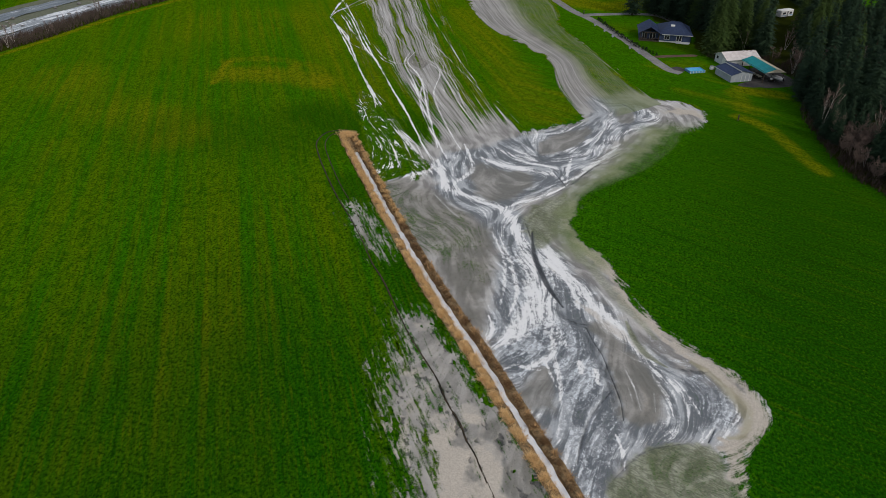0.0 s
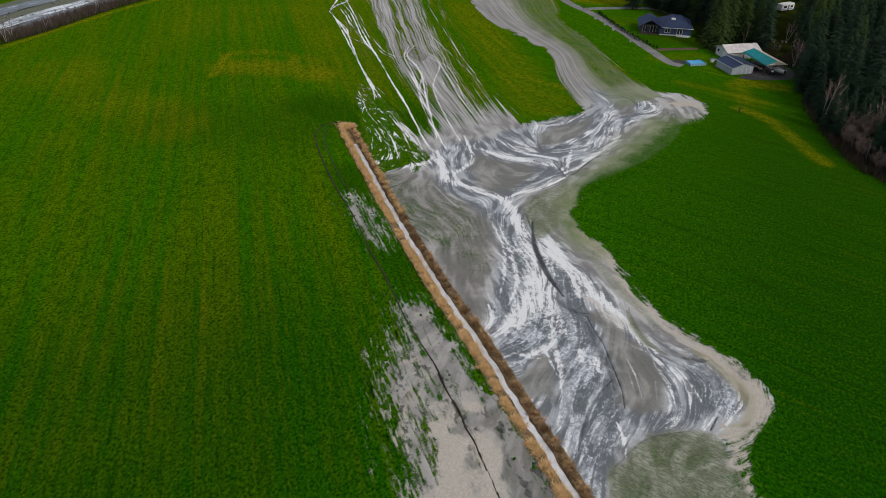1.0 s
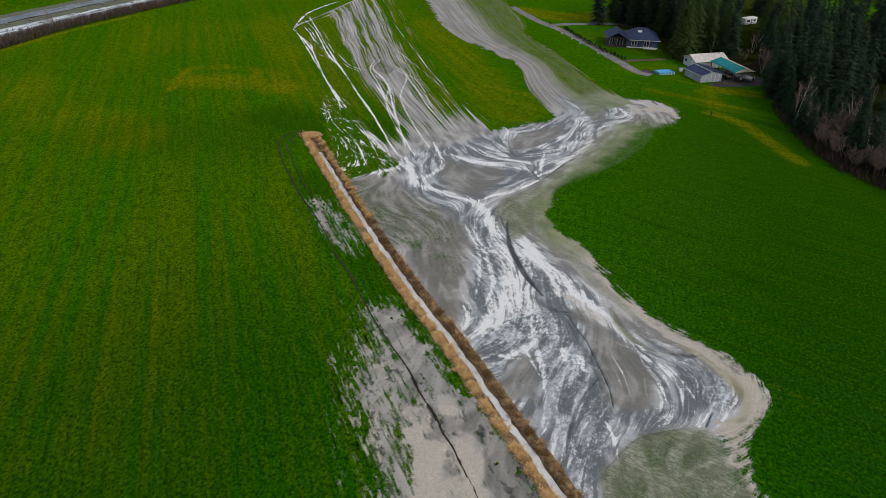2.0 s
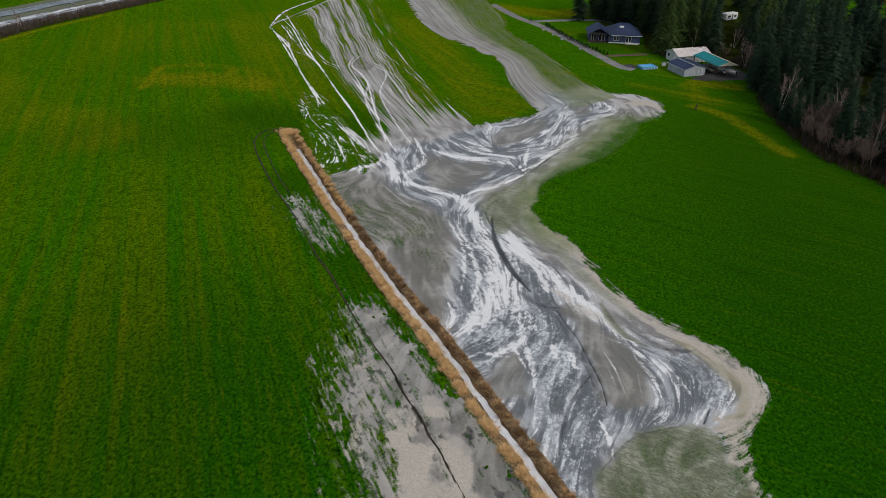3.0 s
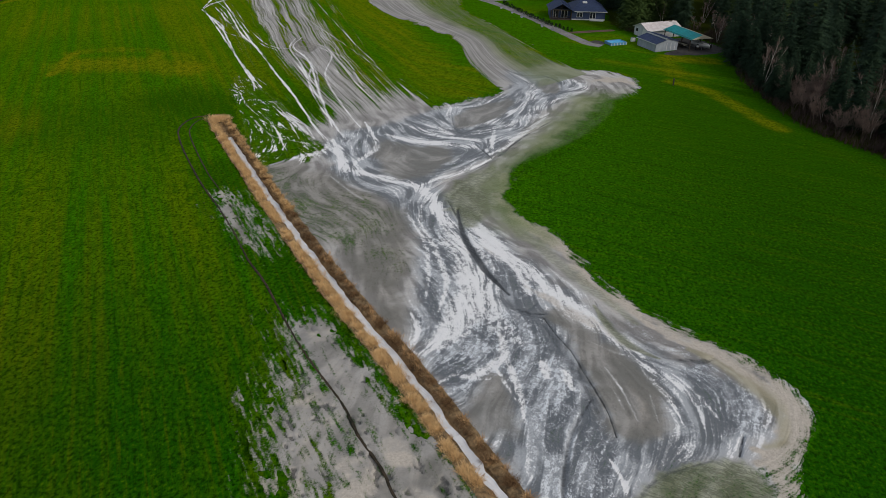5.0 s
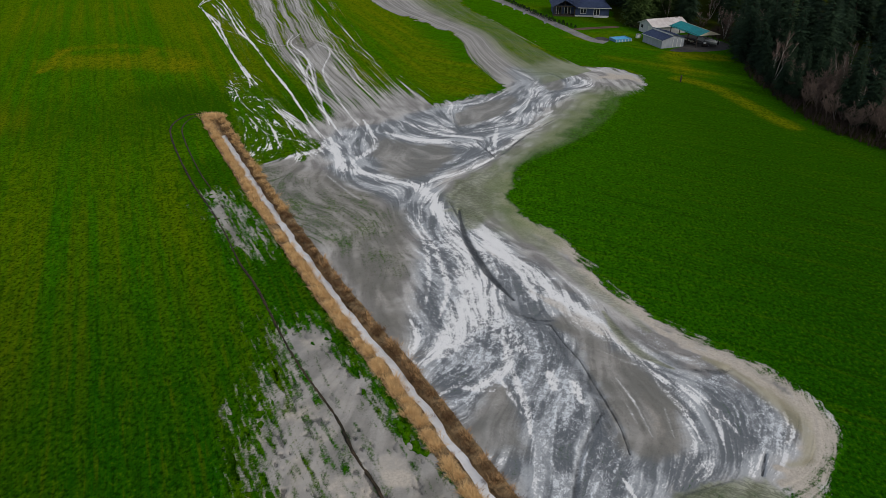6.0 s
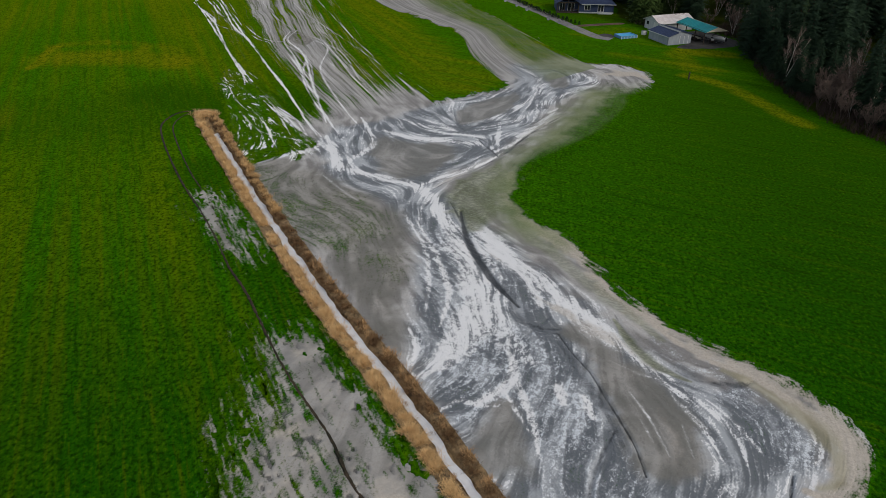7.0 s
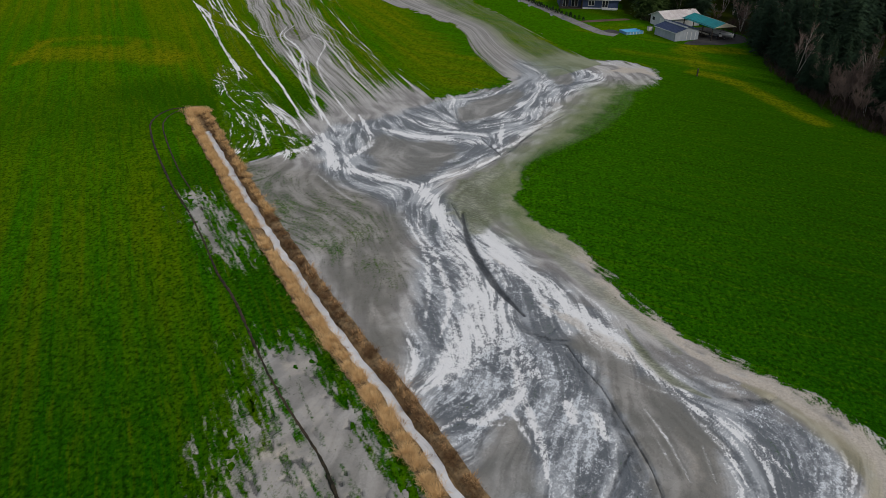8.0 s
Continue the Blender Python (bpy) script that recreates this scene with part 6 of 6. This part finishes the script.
def build_pool():
    ob = tagged(thing("pool", (69.0, 199.4, 0), 14.5), "rectangular above-ground pool with bright blue cover", "pool")
    W, D, h = 4.7, 3.1, 0.6
    for x0, y0, x1, y1 in ((0, 0, W, 0.12), (0, D - 0.12, W, D), (0, 0.12, 0.12, D - 0.12), (W - 0.12, 0.12, W, D - 0.12)):
        part("side", boxed(x0, y0, 0, x1, y1, h, bevel=0.02), POOL_WALL, ob)
    for k in range(6):
        part("rib", boxed(k * (W - 0.1) / 5, -0.06, 0, k * (W - 0.1) / 5 + 0.1, 0.0, h + 0.02), TRIM, ob)
    bm = bmesh.new()
    bmesh.ops.create_grid(bm, x_segments=12, y_segments=9, size=0.5)
    for v in bm.verts:
        v.co = Vector(((v.co.x + 0.5) * (W - 0.24) + 0.12, (v.co.y + 0.5) * (D - 0.24) + 0.12, h - 0.10 + 0.05 * noise.noise(v.co * 5)))
    part("cover", bm, POOL_COVER, ob, "wrinkled blue cover")
    for y0 in (-0.05, D - 0.12):
        part("rim", boxed(-0.05, y0, h, W + 0.05, y0 + 0.17, h + 0.06), POOL_WALL, ob)
    for x0 in (-0.05, W - 0.12):
        part("rim", boxed(x0, 0.12, h, x0 + 0.17, D - 0.12, h + 0.06), POOL_WALL, ob)


def build_tank():
    ob = tagged(thing("pool_pump", (76.0, 203.2, 0), 14.5), "white pool pump housing beside a shed", "pump")
    part("housing", boxed(0, 0, 0, 0.9, 0.8, 1.0, bevel=0.06), TRIM, ob)
    part("lid", boxed(-0.04, -0.04, 1.0, 0.94, 0.84, 1.07, bevel=0.02), STEEL, ob)
    part("filter", tube(bmesh.new(), [Vector((1.2, 0.4, 0)), Vector((1.2, 0.4, 0.7)), Vector((1.2, 0.4, 0.85))], [0.25, 0.25, 0.1], 12), STEEL, ob)


def wheel(parent, x, y, z, r, w):
    t = part("wheel", tube(bmesh.new(), [Vector((x - w / 2, y, z)), Vector((x + w / 2, y, z))], [r, r], 14), RUBBER, parent)
    part("rim", tube(bmesh.new(), [Vector((x - w / 2 - 0.01, y, z)), Vector((x + w / 2 + 0.01, y, z))], [r * 0.55, r * 0.55], 10), STEEL, t)


def build_boat():
    ob = tagged(thing("boat", (92.6, 192.9, 0), 35), "white boat on a trailer under a carport", "boat")
    bm = bmesh.new()
    rows = []
    for k in range(9):
        t = k / 8
        half = 1.0 * (1 - t**3) + 0.04
        y, keel, top = 5.6 * t, 0.55 + 0.35 * t**3, 1.35 + 0.25 * t
        rows.append([bm.verts.new(p) for p in ((-half, y, top), (-half * 0.8, y, (top + keel) / 2), (0, y, keel), (half * 0.8, y, (top + keel) / 2), (half, y, top), (half * 0.85, y, top), (0, y, top - 0.35), (-half * 0.85, y, top))])
    for a, b in zip(rows, rows[1:]):
        for k in range(8):
            bm.faces.new((a[k - 1], a[k], b[k], b[k - 1]))
    bm.faces.new(rows[0])
    bm.faces.new(rows[-1][::-1])
    part("hull", bm, BOAT_WHITE, ob)
    part("windscreen", slab(bmesh.new(), [(-0.6, 3.4, 1.45), (0.6, 3.4, 1.45), (0.5, 3.1, 1.85), (-0.5, 3.1, 1.85)], 0.03), GLASS, ob)
    part("motor", boxed(-0.2, -0.35, 0.7, 0.2, 0.0, 1.6, bevel=0.05), RUBBER, ob)
    part("trailer_frame", boxed(-0.5, 0.4, 0.42, -0.4, 6.2, 0.5), STEEL, ob)
    part("trailer_frame", boxed(0.4, 0.4, 0.42, 0.5, 6.2, 0.5), STEEL, ob)
    part("trailer_frame", boxed(-0.5, 1.6, 0.36, 0.5, 1.7, 0.44), STEEL, ob)
    part("cradle", boxed(-0.5, 2.0, 0.5, 0.5, 2.2, 0.7), STEEL, ob)
    wheel(ob, -0.95, 1.65, 0.32, 0.32, 0.2)
    wheel(ob, 0.95, 1.65, 0.32, 0.32, 0.2)


def build_utility_trailer():
    ob = tagged(thing("utility_trailer", (87.6, 196.0, 0), 20), "dark flat utility trailer loaded with boards", "trailer")
    part("bed", boxed(-0.9, 0, 0.5, 0.9, 4.2, 0.62, bevel=0.02), TIMBER, ob)
    for x in (-0.9, 0.84):
        part("side", boxed(x, 0, 0.62, x + 0.06, 4.2, 0.95), TIMBER, ob)
    part("drawbar", boxed(-0.05, -1.4, 0.45, 0.05, 0.0, 0.53), STEEL, ob)
    for k in range(4):
        part("board", boxed(-0.7 + 0.36 * k, 0.1, 0.62, -0.4 + 0.36 * k, 4.0, 0.68 + 0.05 * k), CREAM, ob)
    wheel(ob, -1.0, 2.2, 0.34, 0.34, 0.2)
    wheel(ob, 1.0, 2.2, 0.34, 0.34, 0.2)


def build_quad():
    ob = tagged(thing("garden_tractor", (89.7, 193.6, 0), -20), "small garden tractor with pale bonnet", "tractor")
    part("body", boxed(-0.4, 0.0, 0.35, 0.4, 1.6, 0.75, bevel=0.06), TIMBER, ob)
    part("bonnet", boxed(-0.32, 0.0, 0.75, 0.32, 0.8, 1.15, bevel=0.08), TRIM, ob)
    part("seat", boxed(-0.25, 1.05, 0.75, 0.25, 1.5, 1.25, bevel=0.06), RUBBER, ob)
    part("steering_wheel", tube(bmesh.new(), [Vector((0, 0.95, 1.2)), Vector((0, 0.98, 1.24))], [0.2, 0.2], 12), RUBBER, ob)
    for x in (-0.5, 0.5):
        wheel(ob, x, 0.25, 0.22, 0.22, 0.16)
        wheel(ob, x, 1.3, 0.33, 0.33, 0.22)


def build_camper():
    ob = tagged(thing("camper", (118.5, 262, 0), 28), "white camper trailer parked among trees", "camper")
    part("body", boxed(0, 0, 0.6, 6.4, 2.4, 2.9, bevel=0.18), TRIM, ob)
    part("window", boxed(0.9, -0.02, 1.5, 2.4, 0.02, 2.2), GLASS, ob)
    part("window", boxed(4.3, -0.02, 1.5, 5.5, 0.02, 2.2), GLASS, ob)
    part("door", boxed(3.0, -0.03, 0.7, 3.7, 0.02, 2.5), STEEL, ob)
    part("stripe", boxed(0.15, -0.025, 1.05, 6.25, 0.01, 1.25), POOL_WALL, ob)
    wheel(ob, 2.9, 0.3, 0.35, 0.35, 0.22)
    wheel(ob, 2.9, 2.1, 0.35, 0.35, 0.22)
    part("jack", boxed(6.3, 1.1, 0, 6.9, 1.3, 0.7), STEEL, ob)


build_pool(), build_tank(), build_boat(), build_utility_trailer(), build_quad(), build_camper()


# ---- drive, yard and bed ----
def flat_patch(name, outline, z, material, label, category, wobble=0.5, seed=1):
    """A flat patch of ground with an uneven rim."""
    pts = spline(outline, 1.2, closed=True)
    r = np.random.RandomState(seed)
    mid = pts.mean(0)
    pts = pts + r.normal(0, wobble * 0.3, pts.shape)
    verts = [(*mid, z + 0.01)] + [(*(mid + (p - mid) * 0.9), z) for p in pts] + [(*p, z - 0.06) for p in pts]
    n = len(pts)
    faces = [(0, 1 + k, 1 + (k + 1) % n) for k in range(n)] + [(1 + k, 1 + n + k, 1 + n + (k + 1) % n, 1 + (k + 1) % n) for k in range(n)]
    return tagged(new(name, mesh_of(name, verts, faces, material)), label, category, kind="structure")


DRIVE = spline([(38, 292), (44.6, 267.6), (50.3, 254), (56.2, 234), (60.6, 214.5), (63.6, 203), (66.5, 199.5)], 1.0)
sweep("driveway", DRIVE, [(-1.7, -0.03), (-1.4, 0.05), (-0.5, 0.03), (0.0, 0.07), (0.5, 0.03), (1.4, 0.05), (1.7, -0.03)], GRAVEL, "grey gravel driveway past a house", "driveway", 0.12)
sweep("driveway", spline([(46.5, 260.5), (54, 262.3), (64, 264), (74, 263.5), (79, 256)], 1.0), [(-1.6, -0.03), (-1.3, 0.055), (0.0, 0.075), (1.3, 0.055), (1.6, -0.03)], GRAVEL, "grey gravel driveway branching to a house", "driveway", 0.12)
flat_patch("yard", [(79.5, 190.5), (88, 189.0), (95.5, 191.5), (97.5, 196), (94, 206), (87, 205), (85.5, 196)], 0.05, DARK_GRAVEL, "dark gravel yard under a carport", "yard", 0.6, 2)
flat_patch("yard", [(64.5, 203.5), (67.5, 201.0), (68.6, 203.5), (66.5, 205.5)], 0.05, DARK_GRAVEL, "dark gravel turning place beside a pool", "yard", 0.4, 3)
flat_patch("garden_bed", [(62.8, 213.4), (69, 214.4), (75.5, 215.6), (75.3, 217.4), (69, 216.5), (62.6, 215.0)], 0.09, SOIL, "brown soil garden bed edged in grass", "garden bed", 0.2, 4)
for k, (x, y, w, d) in enumerate(((54.0, 236.2, 0.5, 2.6), (52.3, 242, 0.45, 2.0), (57.2, 224.3, 0.5, 3.0), (58.8, 219.0, 0.5, 2.2), (50.2, 248.5, 0.4, 1.6))):
    a = radians(16)
    ring = [(x + w * math.cos(t) * math.cos(a) + d * math.sin(t) * math.sin(a), y - w * math.cos(t) * math.sin(a) + d * math.sin(t) * math.cos(a)) for t in (6.283 * q / 9 for q in range(9))]
    flat_patch("puddle", ring, 0.062, PUDDLE, "pale puddle beside a gravel driveway", "puddle", 0.15, 10 + k)


def shrub_mesh():
    rnd = random.Random(3)
    verts, faces = [], []
    for k in range(260):
        z = rnd.random() ** 0.8
        r = 0.42 * (1 - z) ** 0.6 + 0.05
        a = rnd.uniform(0, 6.283)
        p = Vector((r * math.cos(a), r * math.sin(a), 0.05 + 1.15 * z))
        d = Vector((rnd.gauss(0, 1), rnd.gauss(0, 1), rnd.gauss(0.6, 0.6))).normalized()
        s = d.orthogonal().normalized() * 0.06
        n = len(verts)
        verts += [p - s, p + s, p + d * 0.2]
        faces.append((n, n + 1, n + 2))
    return mesh_of("leaves", verts, faces, SHRUB)


first = tagged(thing("hedge_shrub", (0, 0, 0)), "small dark evergreen shrub in a driveway hedge", "shrub", "hedge shrubs")
new("leaves", shrub_mesh()).parent = first
part("stem", tube(bmesh.new(), [Vector((0, 0, -0.05)), Vector((0, 0, 0.9))], [0.04, 0.02], 5), BARK, first)
hedge = spline([(51.3, 254.6), (53.4, 243.2), (56.0, 231.7), (58.7, 222.8), (62.3, 215.2)], 1.45)
for k, (x, y) in enumerate(hedge):
    m = pose(x + 0.9, y + pick.uniform(-0.25, 0.25), 0, 0, 0, pick.uniform(0, 360)) @ Matrix.Diagonal((*(pick.uniform(0.8, 1.2),) * 3, 1))
    if k:
        copy_thing(first, m)
    else:
        first.matrix_basis = m

post = tagged(thing("fence_post", (71.1, 165.0, 0)), "single dark wooden post in the grass", "post")
part("shaft", boxed(-0.11, -0.11, 0, 0.11, 0.11, 1.45, bevel=0.02), TIMBER, post)
part("cap", boxed(-0.14, -0.14, 1.45, 0.14, 0.14, 1.52, bevel=0.02), TIMBER, post)
mark = tagged(thing("marker_post", (48.2, 261.8, 0)), "dark marker post at a driveway junction", "post")
part("shaft", boxed(-0.15, -0.15, 0, 0.15, 0.15, 1.2, bevel=0.02), TIMBER, mark)
part("cap", boxed(-0.19, -0.19, 1.2, 0.19, 0.19, 1.3, bevel=0.02), TIMBER, mark)

# ---- river ----
def river_band(name, low, high, z, material, label, category):
    profile = [(low + (high - low) * k / 6, z + 0.02 * (k % 2)) for k in range(7)]
    return sweep(name, FIELD_EDGE, profile, material, label, category, 0.5)


def running_water(name, low, high, froth):
    """Water drawn out along the stream, with white froth on part of it."""
    m = Mat(name, 0.3)
    run = m.noise(m.place((1, 0.12, 1), 24), 0.55, 5, 0.65, 0.8)
    fleck = m.noise(m.place((1, 0.3, 1), 24), 1.6, 4, 0.7)
    c = m.mix(m.ramp(run, 0.3, 0.7), low, high)
    c = m.mix(m.ramp(m.math("ADD", run, m.math("MULTIPLY", m.math("SUBTRACT", fleck, 0.5), 0.6)), froth, froth + 0.12), c, (0.80, 0.82, 0.85))
    m.bump(fleck, 0.5, 0.2)
    return m.done(c)


RIVER_GREY = running_water("river_water", (0.085, 0.105, 0.125), (0.20, 0.23, 0.26), 0.60)
RAPID = running_water("white_water", (0.22, 0.25, 0.28), (0.40, 0.43, 0.46), 0.46)
river_band("river", 14.0, 20.5, -1.75, RIVER_GREY, "grey river water along a bank", "river")
river_band("rapids", 20.5, 26.5, -1.7, RAPID, "white broken water in a river", "rapids")
river_band("river", 34, 41, -1.8, RIVER_GREY, "grey side arm of a river", "river")


def stone_mesh(seed):
    """One worn boulder."""
    rnd = random.Random(seed)
    bm = bmesh.new()
    bmesh.ops.create_icosphere(bm, subdivisions=1, radius=0.5)
    for v in bm.verts:
        v.co *= rnd.uniform(0.75, 1.15)
        v.co.z *= 0.6
    me = bpy.data.meshes.new("boulder")
    bm.to_mesh(me)
    bm.free()
    me.materials.append(BOULDER)
    return me


BOULDER = plain("river_stone", (0.10, 0.10, 0.10), (0.30, 0.29, 0.28), 1.5, 0.85)
stones_ = [stone_mesh(k) for k in range(4)]
toss = random.Random(17)
for k in range(70):
    y = toss.uniform(165, 300)
    x = float(np.interp(y, FIELD_EDGE[:, 1], FIELD_EDGE[:, 0])) - toss.choice((toss.uniform(13, 15.5), toss.uniform(29, 38), toss.uniform(22, 30)))
    ob = new("boulder", stones_[k % 4])
    ob.matrix_basis = pose(x, y, -1.75, 0, 0, toss.uniform(0, 360)) @ Matrix.Diagonal((*(toss.uniform(0.6, 2.0),) * 3, 1))
    tagged(ob, "grey worn boulder lying in a river bed", "boulder", "river boulders")
